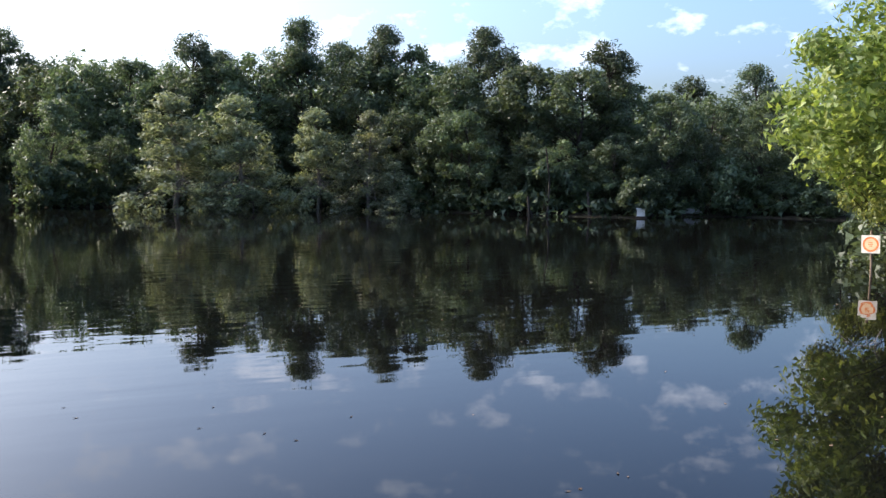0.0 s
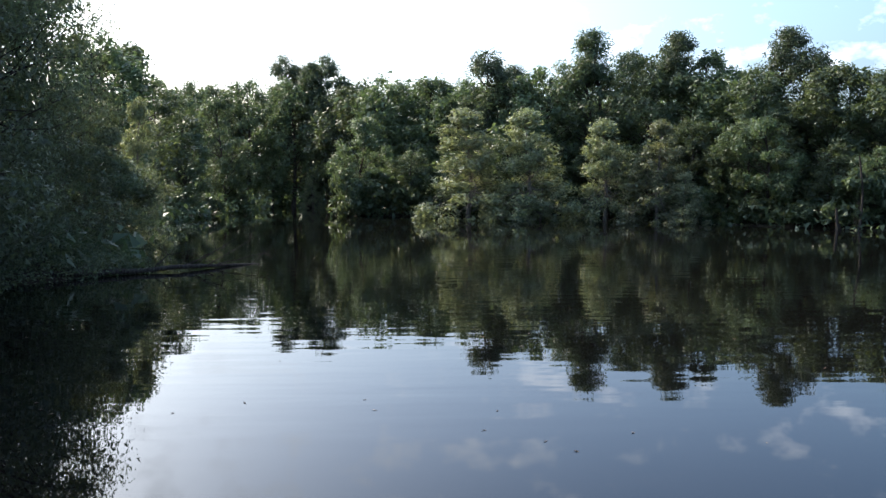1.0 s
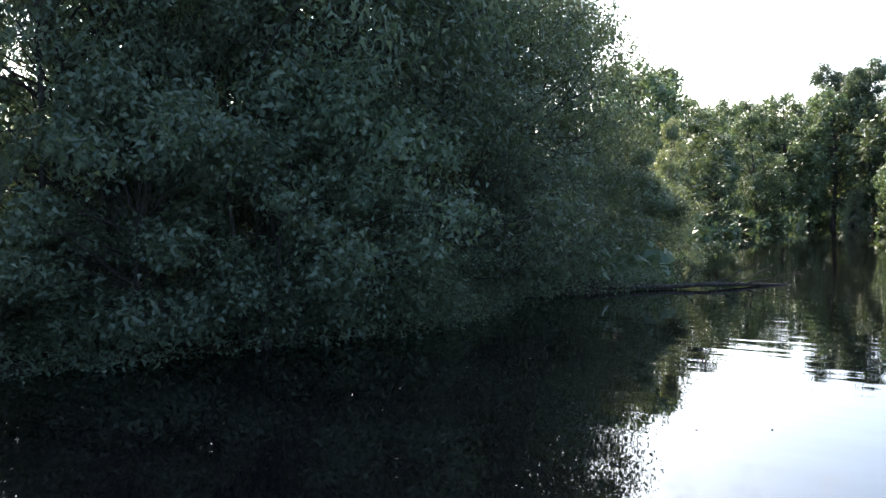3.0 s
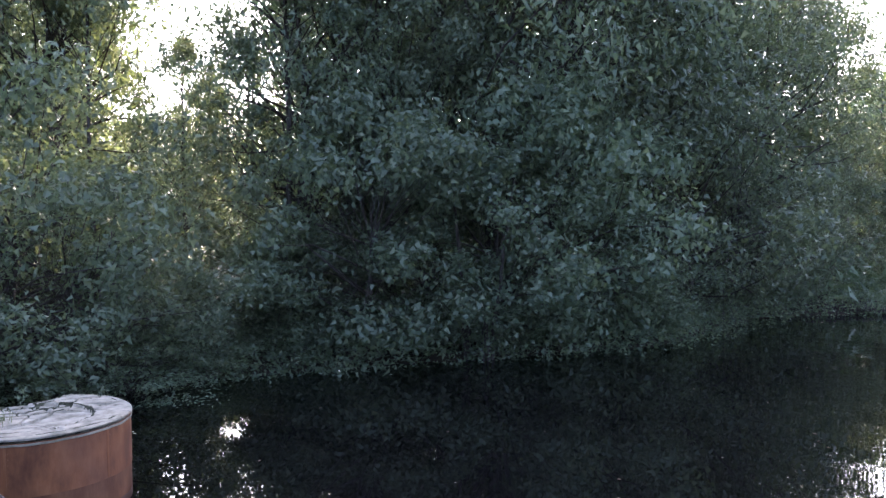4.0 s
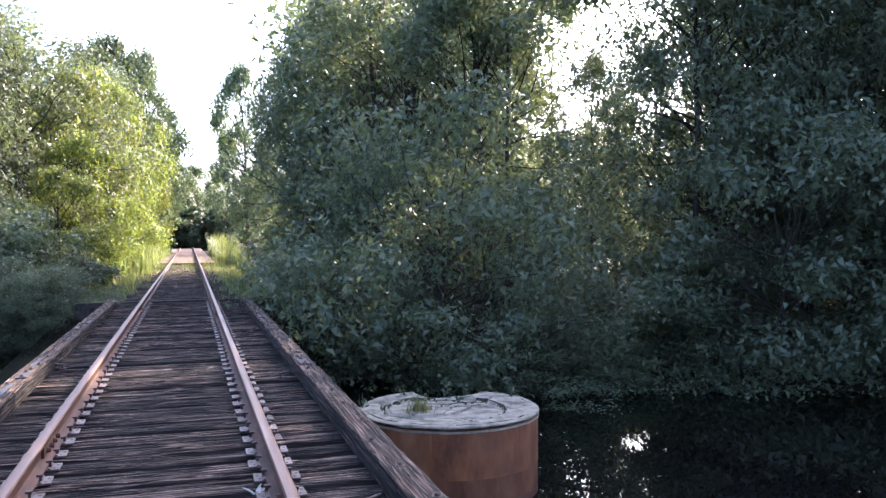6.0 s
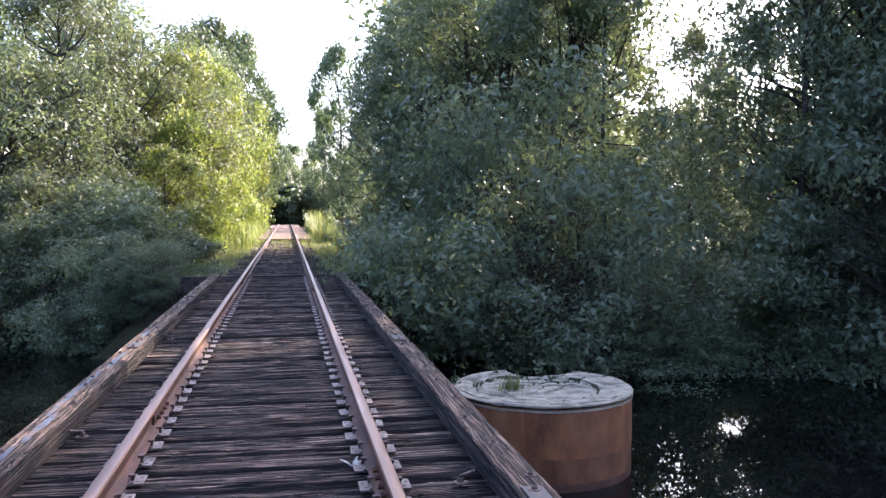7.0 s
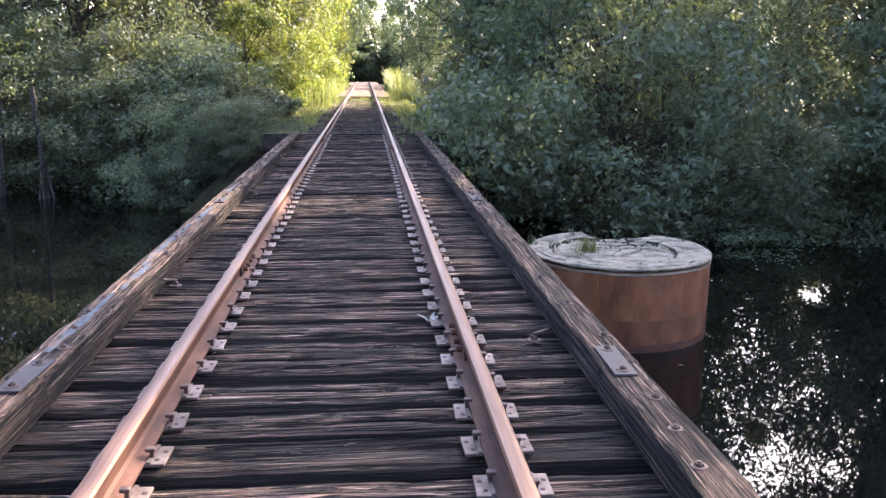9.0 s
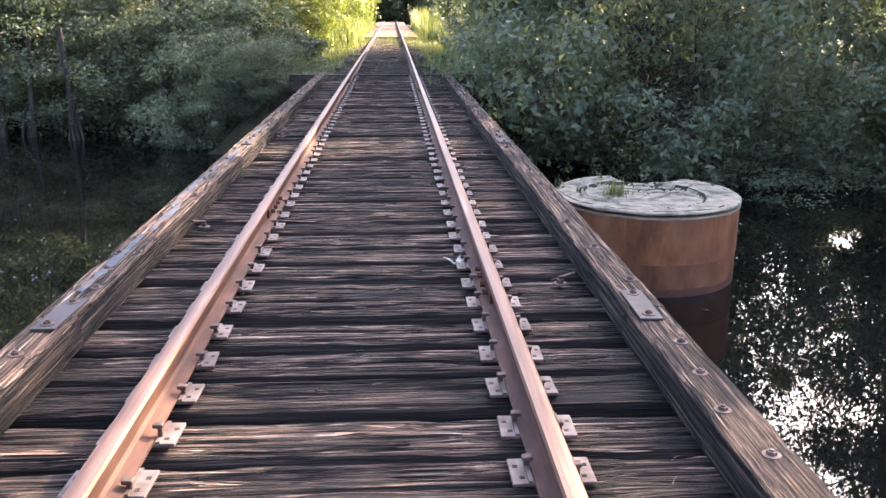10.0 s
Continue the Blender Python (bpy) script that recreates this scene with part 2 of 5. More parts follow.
M_SPIKE = surface("rusted_spike_iron", [(0.35, (0.05, 0.032, 0.026)), (0.65, (0.14, 0.095, 0.08))], noise_scale=20, bump=0.3,
                  bump_dist=0.002, fine=200, rough=0.6, metal=0.4)
M_SPLICE = surface("grey_splice_plate_steel", [(0.35, (0.04, 0.034, 0.034)), (0.65, (0.078, 0.066, 0.066))], noise_scale=5, bump=0.3,
                   bump_dist=0.003, fine=90, rough=0.6, metal=0.25)
M_CAISSON = surface("rusted_caisson_steel", [(0.30, (0.09, 0.035, 0.019)), (0.5, (0.22, 0.085, 0.036)), (0.7, (0.32, 0.145, 0.068))],
                    scale=(1.2, 1.2, 0.5), noise_scale=2.2, bump=0.25, bump_dist=0.006, fine=40, rough=0.8, metal=0.1, spec=0.25,
                    stain=(0.12, 0.05, 0.03), stain_scale=0.9, stain_at=(0.5, 0.72))
# lower shell course: the same rust colours, about a quarter darker
M_CAISSON_LOW = surface("darker_caisson_steel", [(0.30, (0.066, 0.027, 0.014)), (0.5, (0.155, 0.061, 0.029)), (0.7, (0.235, 0.103, 0.051))],
                        scale=(1.2, 1.2, 0.5), noise_scale=2.6, bump=0.25, bump_dist=0.006, fine=40, rough=0.75, metal=0.1, spec=0.25,
                        stain=(0.08, 0.036, 0.021), stain_scale=1.0, stain_at=(0.45, 0.8))
M_WETSHELL = surface("wet_stained_steel", [(0.3, (0.03, 0.014, 0.009)), (0.5, (0.075, 0.03, 0.018)), (0.7, (0.13, 0.05, 0.028))],
                     scale=(1.2, 1.2, 2.0), noise_scale=2.5, bump=0.25, bump_dist=0.006, fine=40, rough=0.5, spec=0.4)
M_CONCRETE = surface("mossy_old_concrete", [(0.34, (0.16, 0.138, 0.1)), (0.5, (0.28, 0.24, 0.178)), (0.68, (0.38, 0.328, 0.25))],
                     noise_scale=5.5, bump=0.5, bump_dist=0.008, fine=30, rough=0.95, spec=0.15,
                     stain=(0.1, 0.092, 0.068), stain_scale=2.4, stain_at=(0.56, 0.7))
M_MOSS = surface("mossy_dirt_in_cracks", [(0.35, (0.018, 0.017, 0.011)), (0.6, (0.06, 0.058, 0.034))], noise_scale=14, bump=0.6, bump_dist=0.008, fine=50, rough=0.95, spec=0.1)
M_BARK = surface("grey_brown_bark", [(0.35, (0.022, 0.018, 0.015)), (0.6, (0.08, 0.069, 0.058))], scale=(5, 5, 0.8), noise_scale=3,
                 bump=0.9, bump_dist=0.03, fine=14, rough=0.95, spec=0.1)
M_PALEBARK = surface("pale_grey_bark", [(0.35, (0.09, 0.08, 0.068)), (0.6, (0.21, 0.19, 0.16))], scale=(4, 4, 0.8), noise_scale=3,
                     bump=0.5, bump_dist=0.02, fine=14, rough=0.95, spec=0.1)
M_LEAF = leaf_material("broad_leaves", (0.06, 0.079, 0.05), (0.095, 0.12, 0.077), (0.145, 0.17, 0.11), 0.4)
M_LEAF_FAR = leaf_material("far_leaves", (0.05, 0.074, 0.042), (0.078, 0.108, 0.06), (0.115, 0.146, 0.084), 0.35)
M_LEAF_PALE = leaf_material("pale_willow_leaves", (0.11, 0.13, 0.078), (0.17, 0.195, 0.117), (0.25, 0.27, 0.17), 0.3)
M_LEAF_YELLOW = leaf_material("yellow_green_leaves", (0.075, 0.106, 0.028), (0.14, 0.176, 0.046), (0.24, 0.262, 0.075), 0.42)
M_NEEDLE = leaf_material("pine_needles", (0.036, 0.054, 0.033), (0.06, 0.084, 0.05), (0.095, 0.12, 0.072), 0.3)
M_GRASS = leaf_material("grass_blades", (0.09, 0.115, 0.045), (0.17, 0.2, 0.085), (0.29, 0.29, 0.14), 0.35)

# ---------------- building helpers ----------------


def mesh_of(name, verts, quads, mats, which=None, smooth=False):
    """A mesh from arrays of vertices and of faces with three or four corners; which: the material number of each face."""
    me = bpy.data.meshes.new(name)
    v, q = np.asarray(verts, dtype=np.float32), np.asarray(quads, dtype=np.int32)
    me.vertices.add(len(v))
    me.vertices.foreach_set("co", v.ravel())
    me.loops.add(q.size)
    me.loops.foreach_set("vertex_index", q.ravel())
    me.polygons.add(len(q))
    me.polygons.foreach_set("loop_start", np.arange(0, q.size, q.shape[1], dtype=np.int32))
    me.polygons.foreach_set("loop_total", np.full(len(q), q.shape[1], dtype=np.int32))
    if which is not None:
        me.polygons.foreach_set("material_index", np.asarray(which, dtype=np.int32))
    me.polygons.foreach_set("use_smooth", np.full(len(q), smooth, dtype=bool))
    for mat in mats:
        me.materials.append(mat)
    me.update(calc_edges=True)
    me.validate()
    return me


def part_of(name, me, parent, label=""):
    ob = new(name, me)
    ob.parent = parent
    return tagged(ob, label)


def part(name, bm, mat, parent=None, label="", smooth=False, bevel=0.0):
    """Links a bmesh as one mesh object under a thing or part."""
    if bevel:
        bmesh.ops.bevel(bm, geom=bm.edges[:], offset=bevel, segments=2, affect="EDGES", profile=0.6)
    me = bpy.data.meshes.new(name)
    bm.to_mesh(me)
    bm.free()
    for mat in (mat if isinstance(mat, (list, tuple)) else [mat]):
        me.materials.append(mat)
    if smooth:
        me.polygons.foreach_set("use_smooth", np.full(len(me.polygons), True, dtype=bool))
    return part_of(name, me, parent, label)


def box(bm, x0, x1, y0, y1, z0, z1):
    bmesh.ops.create_cube(bm, size=1, matrix=Matrix.Translation(((x0 + x1) / 2, (y0 + y1) / 2, (z0 + z1) / 2))
                          @ Matrix.Diagonal((x1 - x0, y1 - y0, z1 - z0, 1)))
    return bm


def cyl(bm, x, y, z0, z1, r0, r1=None, n=12, caps=True):
    bmesh.ops.create_cone(bm, cap_ends=caps, segments=n, radius1=r0, radius2=r0 if r1 is None else r1, depth=z1 - z0,
                          matrix=Matrix.Translation((x, y, (z0 + z1) / 2)))
    return bm


class Sheaf:
    """Gathers tubes and leaves as quads."""

    def __init__(self):
        self.v, self.q, self.n = [], [], 0

    def add(self, v, q):
        self.v.append(v)
        self.q.append(q + self.n)
        self.n += len(v)

    def tube(self, path, radii, sides=6):
        p = np.asarray(path, dtype=float)
        d = np.gradient(p, axis=0)
        d /= np.linalg.norm(d, axis=1)[:, None] + 1e-9
        ref = np.where(np.abs(d[:, 2:3]) > 0.9, np.array([[1.0, 0, 0]]), np.array([[0, 0, 1.0]]))
        a = np.cross(d, ref)
        a /= np.linalg.norm(a, axis=1)[:, None] + 1e-9
        b = np.cross(d, a)
        ang = np.arange(sides) * 2 * np.pi / sides
        ring = p[:, None] + np.asarray(radii)[:, None, None] * (np.cos(ang)[None, :, None] * a[:, None] + np.sin(ang)[None, :, None] * b[:, None])
        k, j = np.meshgrid(np.arange(len(p) - 1), np.arange(sides), indexing="ij")
        j2 = (j + 1) % sides
        self.add(ring.reshape(-1, 3), np.stack([k * sides + j, k * sides + j2, (k + 1) * sides + j2, (k + 1) * sides + j], -1).reshape(-1, 4))

    def leaves(self, rng, at, size, slim=0.5, up=0.5, droop=0.0, corners=3, out=None):
        """A pointed leaf at each place: up biases its face to the sky, out away from its clump, droop its tip to the ground."""
        k = len(at)
        nrm = rng.normal(size=(k, 3))
        nrm[:, 2] = np.abs(nrm[:, 2]) + up
        if out is not None:
            nrm = rng.normal(size=(k, 3)) * 0.6 + out
            nrm[:, 2] += up * 0.5
        nrm /= np.linalg.norm(nrm, axis=1)[:, None]
        t = rng.normal(size=(k, 3))
        t[:, 2] -= droop
        t -= nrm * (t * nrm).sum(1)[:, None]
        t /= np.linalg.norm(t, axis=1)[:, None] + 1e-9
        s = np.cross(nrm, t)
        ln = (size * rng.uniform(0.6, 1.35, k))[:, None]
        if corners == 3:
            w = s * ln * slim * 0.5
            skew = rng.uniform(-0.35, 0.35, (k, 1))
            v = np.stack([at - t * ln * (0.4 - skew) + w, at + t * ln * 0.55, at - t * ln * (0.4 + skew) - w], 1)
            self.add(v.reshape(-1, 3), np.arange(3 * k).reshape(-1, 3))
            return
        v = np.stack([at - t * ln * 0.5, at + s * ln * slim * 0.5 - t * ln * 0.05 + nrm * ln * 0.06,
                      at + t * ln * 0.5, at - s * ln * slim * 0.5 - t * ln * 0.05 + nrm * ln * 0.06], 1)
        self.add(v.reshape(-1, 3), np.arange(4 * k).reshape(-1, 4))

    def mesh(self, name, mat, smooth=False):
        return mesh_of(name, np.concatenate(self.v), np.concatenate(self.q), [mat], smooth=smooth)


def bent(rng, a, b, n=6, sway=0.08):
    a, b = np.asarray(a, float), np.asarray(b, float)
    t = np.linspace(0, 1, n)[:, None]
    p = a + (b - a) * t
    w = rng.normal(size=3) * np.linalg.norm(b - a) * sway
    return p + np.sin(t * np.pi) * w + rng.normal(size=(n, 3)) * np.linalg.norm(b - a) * sway * 0.15 * np.sin(t * np.pi)


def tree(name, seed, height, radius, base, clumps, leaf_count, leaf, mat, bark, style="broad", label="", category="tree",
         trunk_r=None, twigs=0, droop=0.0, slim=0.5, clump=(0.2, 0.4), flat=0.75, lead=0.86):
    """A tree at the origin: a tapered trunk with limbs, and a crown of leaves in uneven clumps."""
    rng = np.random.default_rng(seed)
    thing = new(name)
    wood, crown = Sheaf(), Sheaf()
    r0 = trunk_r or 0.016 * height
    top = np.array([*(rng.normal(size=2) * 0.03 * height), height * (0.97 if style == "pine" else lead)])
    spine = bent(rng, (0, 0, -0.6), top, 9, 0.03)
    wood.tube(spine, np.linspace(r0, r0 * 0.18, 9) * np.array([1.35, 1.05, 1, 1, 1, 1, 1, 1, 1]), 8)

    def on_spine(z):
        return np.array([np.interp(z, spine[:, 2], spine[:, k]) for k in range(3)])

    mid, half = (height + base) / 2, (height - base) / 2
    per = max(8, leaf_count // clumps)
    for _ in range(clumps):
        u = rng.uniform(-1, 1)
        az = rng.uniform(0, 2 * np.pi)
        if style == "pine":
            z = base + (height - base) * rng.uniform(0, 1) ** 0.8
            f = (z - base) / (height - base)
            reach = radius * (0.35 + 0.9 * f - 1.05 * f ** 3) * rng.uniform(0.25, 1.05)
            rc = radius * rng.uniform(0.17, 0.32)
        elif style == "cone":
            f = rng.uniform(0, 1) ** 1.3
            z = base + (height - base) * f
            reach = radius * (1.02 - f) ** 0.8 * rng.uniform(0.35, 1.05)
            rc = radius * rng.uniform(0.16, 0.28)
        else:
            z = mid + half * 0.86 * u
            reach = radius * math.sqrt(max(0.05, 1 - u * u)) * rng.uniform(0.3, 1.0) ** 0.6 * (1 - 0.18 * u)
            rc = radius * rng.uniform(*clump)
        c = np.array([math.cos(az) * reach, math.sin(az) * reach, z])
        c[:2] += on_spine(z)[:2]
        root = on_spine(max(rng.uniform(0.1, 0.42) * height, z - reach * (0.25 if style == "pine" else 0.75) - 0.05 * height))
        limb = bent(rng, root, c, 5, 0.1)
        thick = r0 * (0.1 + 0.18 * rng.random())
        wood.tube(limb, np.linspace(thick, thick * 0.2, 5), 4 if twigs else 3)
        for _t in range(twigs):
            e = limb[2] + rng.normal(size=3) * rc * 0.9
            e[2] -= droop * rc
            wood.tube(bent(rng, limb[rng.integers(1, 5)], e, 4, 0.16), np.linspace(thick * 0.17, 0.003, 4), 3)
        d = rng.normal(size=(per, 3))
        d /= np.linalg.norm(d, axis=1)[:, None]
        at = c + d * rc * (rng.uniform(0.05, 1.0, per) ** 0.5)[:, None] * rng.uniform(0.75, 1.25, (per, 1)) * np.array([1, 1, flat])
        crown.leaves(rng, at, leaf, slim, 0.3, droop, out=d)
    part_of("trunk", wood.mesh("trunk", bark, True), thing)
    part_of("crown", crown.mesh("crown", mat), thing)
    return tagged(thing, label, category)


def stand(proto, x, y, z, turn=0.0, sx=1.0, sz=1.0, lean=0.0, group=""):
    """A copy of a tree at a place, scaled across and up."""
    c = copy_thing(proto, pose(x, y, z, lean, 0, turn) @ Matrix.Diagonal((sx, sx, sz, 1)))
    return tagged(c, group=group)


def polar(az, dist):
    """A place at that many degrees clockwise from the track's direction and metres from the camera's stand."""
    return EYE[0] + dist * math.sin(radians(az)), dist * math.cos(radians(az))


# ---------------- river, ground ----------------
SHORE = [(2.6, 20.9), (8, 17.6), (14, 15.0), (20, 12.2), (27, 13.2), (33, 9.8), (37, 13), (60, 20), (100, 17), (136, 12),
         (136, -2), (100, 3), (84, 5), (83, -6), (80, -20), (72, -26), (62, -33.5), (56.5, -40.5), (57.5, -48), (48, -55), (38, -46),
         (25, -29), (18, -26.5), (8, -25), (-8, -25), (-30, -27), (-70, -30), (-70, 40), (-25, 30), (-11, 26.4), (-6, 24.2), (-2.6, 20.9)]


def shore_distance(px, py):
    """Metres to the shoreline, positive on land."""
    s = np.array(SHORE, float)
    best, inside = np.full(px.shape, 1e9), np.zeros(px.shape, bool)
    for (ax, ay), (bx, by) in zip(s, np.roll(s, -1, axis=0)):
        dx, dy = bx - ax, by - ay
        t = np.clip(((px - ax) * dx + (py - ay) * dy) / (dx * dx + dy * dy), 0, 1)
        best = np.minimum(best, np.hypot(px - ax - t * dx, py - ay - t * dy))
        cross = (ay > py) != (by > py)
        with np.errstate(divide="ignore", invalid="ignore"):
            inside ^= cross & (px < (bx - ax) * (py - ay) / (by - ay + 1e-12) + ax)
    return np.where(inside, -best, best)


def ground_height(px, py):
    d = shore_distance(px, py)
    z = np.where(d > 0, 0.04 + 0.55 * (1 - np.exp(-d / 3.0)), np.maximum(-2.0, d * 0.45))
    along = np.where(py > 0, py - 20.9, -25.2 - py)
    bank = np.clip((4.6 - np.abs(px)) / 2.2, 0, 1) * np.clip(along / 0.3, 0, 1)
    return np.maximum(z, np.where(along > 0, -0.2 + bank * 1.98, -9))


def build_ground():
    rr = np.concatenate([np.linspace(0.5, 60, 110), np.geomspace(61.5, 3000, 60)])
    aa = np.linspace(0, 2 * np.pi, 257)[:-1]
    r, a = np.meshgrid(rr, aa, indexing="ij")
    x, y = r * np.sin(a), r * np.cos(a)
    rng = np.random.default_rng(4)
    z = ground_height(x, y) + rng.normal(size=x.shape) * 0.02
    k, j = np.meshgrid(np.arange(len(rr) - 1), np.arange(len(aa)), indexing="ij")
    j2 = (j + 1) % len(aa)
    n = len(aa)
    q = np.stack([k * n + j, (k + 1) * n + j, (k + 1) * n + j2, k * n + j2], -1).reshape(-1, 4)[:, ::-1]
    tagged(new("ground", mesh_of("ground", np.stack([x, y, z], -1).reshape(-1, 3), q, [M_GROUND], smooth=True)),
           "dark leaf-littered soil of the wooded river banks", "ground", kind="structure")


build_ground()
w = bmesh.new()
bmesh.ops.create_grid(w, x_segments=4, y_segments=4, size=170)
water = part("water", w, M_WATER, None)
water.location = (40, 0, 0)
tagged(water, "calm dark tannin-brown river mirroring trees and sky", "river", kind="structure")

# ---------------- the bridge ----------------
DECK, PITCH = 1.935, 0.357
END, START = 20.9, -25.0
FIRST = 2.601                    # a tie's middle, from which the others are counted


def tie_mesh(seed, seg=45, across=19):
    """One tie: a worn timber along x, its top furrowed and split along the grain, its sides still black with creosote."""
    rng = np.random.default_rng(seed)
    xs = np.linspace(-1.54, 1.54, seg)
    ys = np.linspace(-0.122, 0.122, across)
    bow = np.cumsum(rng.normal(size=seg)) * 0.0009
    wid = 1 + np.cumsum(rng.normal(size=seg)) * 0.004
    split = rng.uniform(-0.09, 0.09, 3)
    reach = [(a, a + rng.uniform(0.7, 1.9)) for a in rng.uniform(-1.5, 0.4, 3)]
    v = []
    for i, x in enumerate(xs):
        row = [(-0.118, -0.2), (-0.124, -0.045)]
        for y in ys:
            furrow = noise.noise(Vector((x * 1.1, y * 62, seed * 7.3)))
            z = -0.017 * max(0.0, 1 - abs(furrow) / 0.22) + 0.006 * noise.noise(Vector((x * 1.5, y * 14, seed * 3.1)))
            for (a, b), sy in zip(reach, split):
                if a < x < b:
                    z -= 0.026 * max(0.0, 1 - abs(y - sy - 0.012 * noise.noise(Vector((x * 2.2, sy * 50, seed)))) / 0.011)
            worn = max(0.0, abs(y) - 0.092) / 0.03
            z -= worn * worn * (0.012 + 0.03 * max(0.0, noise.noise(Vector((x * 2.3, y * 9, seed * 1.7)))))
            row.append((y, z))
        row += [(0.124, -0.045), (0.118, -0.2)]
        v += [(x, py * wid[i] + bow[i], pz) for py, pz in row]
    n = across + 4
    q = [(i * n + k, (i + 1) * n + k, (i + 1) * n + (k + 1) % n, i * n + (k + 1) % n) for i in range(seg - 1) for k in range(n)]
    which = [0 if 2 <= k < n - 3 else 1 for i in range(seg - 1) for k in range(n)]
    v = np.array(v)
    for side in (0, seg - 1):
        c = len(v)
        v = np.vstack([v, [[xs[side], 0, -0.1]]])
        for k in range(0, n - 1, 2):
            a, b, d = side * n + k, side * n + k + 1, side * n + k + 2
            q.append((c, a, b, d) if side == 0 else (c, d, b, a))
            which.append(0)
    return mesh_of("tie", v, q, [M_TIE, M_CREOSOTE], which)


bridge = tagged(new("railway_bridge"), "old open-deck timber railway bridge with weathered dark ties over the river", "bridge")
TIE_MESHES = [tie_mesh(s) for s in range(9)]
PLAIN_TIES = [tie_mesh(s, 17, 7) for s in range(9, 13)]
rng_t = random.Random(5)


def lay_ties():
    k0 = math.ceil((START - FIRST) / PITCH)
    k1 = math.floor((END - FIRST) / PITCH)
    for k in range(k0, k1 + 1):
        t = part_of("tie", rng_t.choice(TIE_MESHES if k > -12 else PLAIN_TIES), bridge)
        t.matrix_basis = pose(rng_t.uniform(-0.03, 0.03), FIRST + k * PITCH + rng_t.uniform(-0.012, 0.012), DECK + rng_t.uniform(-0.022, 0.006),
                              rng_t.uniform(-1, 1), 0, rng_t.uniform(-0.35, 0.35) + 180 * rng_t.randint(0, 1)) @ Matrix.Diagonal((1, rng_t.uniform(0.92, 1.16), 1, 1))
    return k0, k1


K0, K1 = lay_ties()

for sx in (-0.75, 0.75):
    for y0, y1 in ((START, -10), (-9.98, 5.5), (5.52, END - 0.05)):
        part("stringer", box(bmesh.new(), sx - 0.2, sx + 0.2, y0, y1, DECK - 0.66, DECK - 0.2), M_BEAM, bridge, bevel=0.012)
for by in (-20.0, -15.0, -10.0, -5.0, 0.0, 5.5, 11.0, 16.5):
    part("bent_cap", box(bmesh.new(), -1.7, 1.7, by - 0.17, by + 0.17, DECK - 1.0, DECK - 0.665), M_BEAM, bridge, bevel=0.012)
    for px in (-1.3, -0.45, 0.45, 1.3):
        part("pile", cyl(bmesh.new(), px, by, -2.6, DECK - 1.0, 0.16, 0.17, 14), M_BEAM, bridge, smooth=False)
part("backwall_plank", box(bmesh.new(), -2.3, 2.2, END + 0.12, END + 0.3, DECK - 0.36, DECK + 0.03), M_BEAM, bridge, "dark timber backwall plank", bevel=0.012)


def guard_mesh(y0, y1, seed, width=0.205, height=0.155):
    """A guard timber along y with worn, split edges."""
    rng = np.random.default_rng(seed)
    seg = max(6, int((y1 - y0) / 0.12))
    ys = np.linspace(0, y1 - y0, seg)
    h = width / 2
    prof = np.array([(-h, 0.0), (-h - 0.003, height * 0.55), (-h + 0.001, height - 0.009), (-h + 0.01, height), (-h * 0.3, height + 0.003), (h * 0.35, height),
                     (h - 0.01, height), (h - 0.001, height - 0.009), (h + 0.003, height * 0.55), (h, 0.0)])
    drift = np.cumsum(rng.normal(size=seg)) * 0.0004
    v = []
    for i, y in enumerate(ys):
        for k, (px, pz) in enumerate(prof):
            chip = 0.016 * rng.random() ** 7 if k in (2, 3, 6, 7) else 0.0
            v.append((px + drift[i] + rng.normal() * 0.001 - math.copysign(chip, px), y, pz + rng.normal() * 0.0012 - chip * 1.2))
    n = len(prof)
    q = [(i * n + k, i * n + (k + 1) % n, (i + 1) * n + (k + 1) % n, (i + 1) * n + k) for i in range(seg - 1) for k in range(n)]
    v = np.array(v)
    for e in (0, seg - 1):
        for k in range(0, 4):
            a = [e * n + k, e * n + k + 1, e * n + n - 2 - k, e * n + n - 1 - k]
            q.append(a[::-1] if e == 0 else a)
    # tops take the plain timber, sides the copy with shade painted in
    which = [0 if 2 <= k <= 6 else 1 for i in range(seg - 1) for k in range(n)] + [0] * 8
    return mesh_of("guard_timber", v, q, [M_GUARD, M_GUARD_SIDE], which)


def bolt_mesh():
    bm = bmesh.new()
    cyl(bm, 0, 0, -0.004, 0.004, 0.034, 0.032, 16)
    cyl(bm, 0, 0, 0.004, 0.016, 0.018, 0.0165, 6)
    cyl(bm, 0, 0, 0.016, 0.022, 0.01, 0.008, 10)
    me = bpy.data.meshes.new("guard_bolt")
    bm.to_mesh(me)
    bm.free()
    me.materials.append(M_SPIKE)
    return me


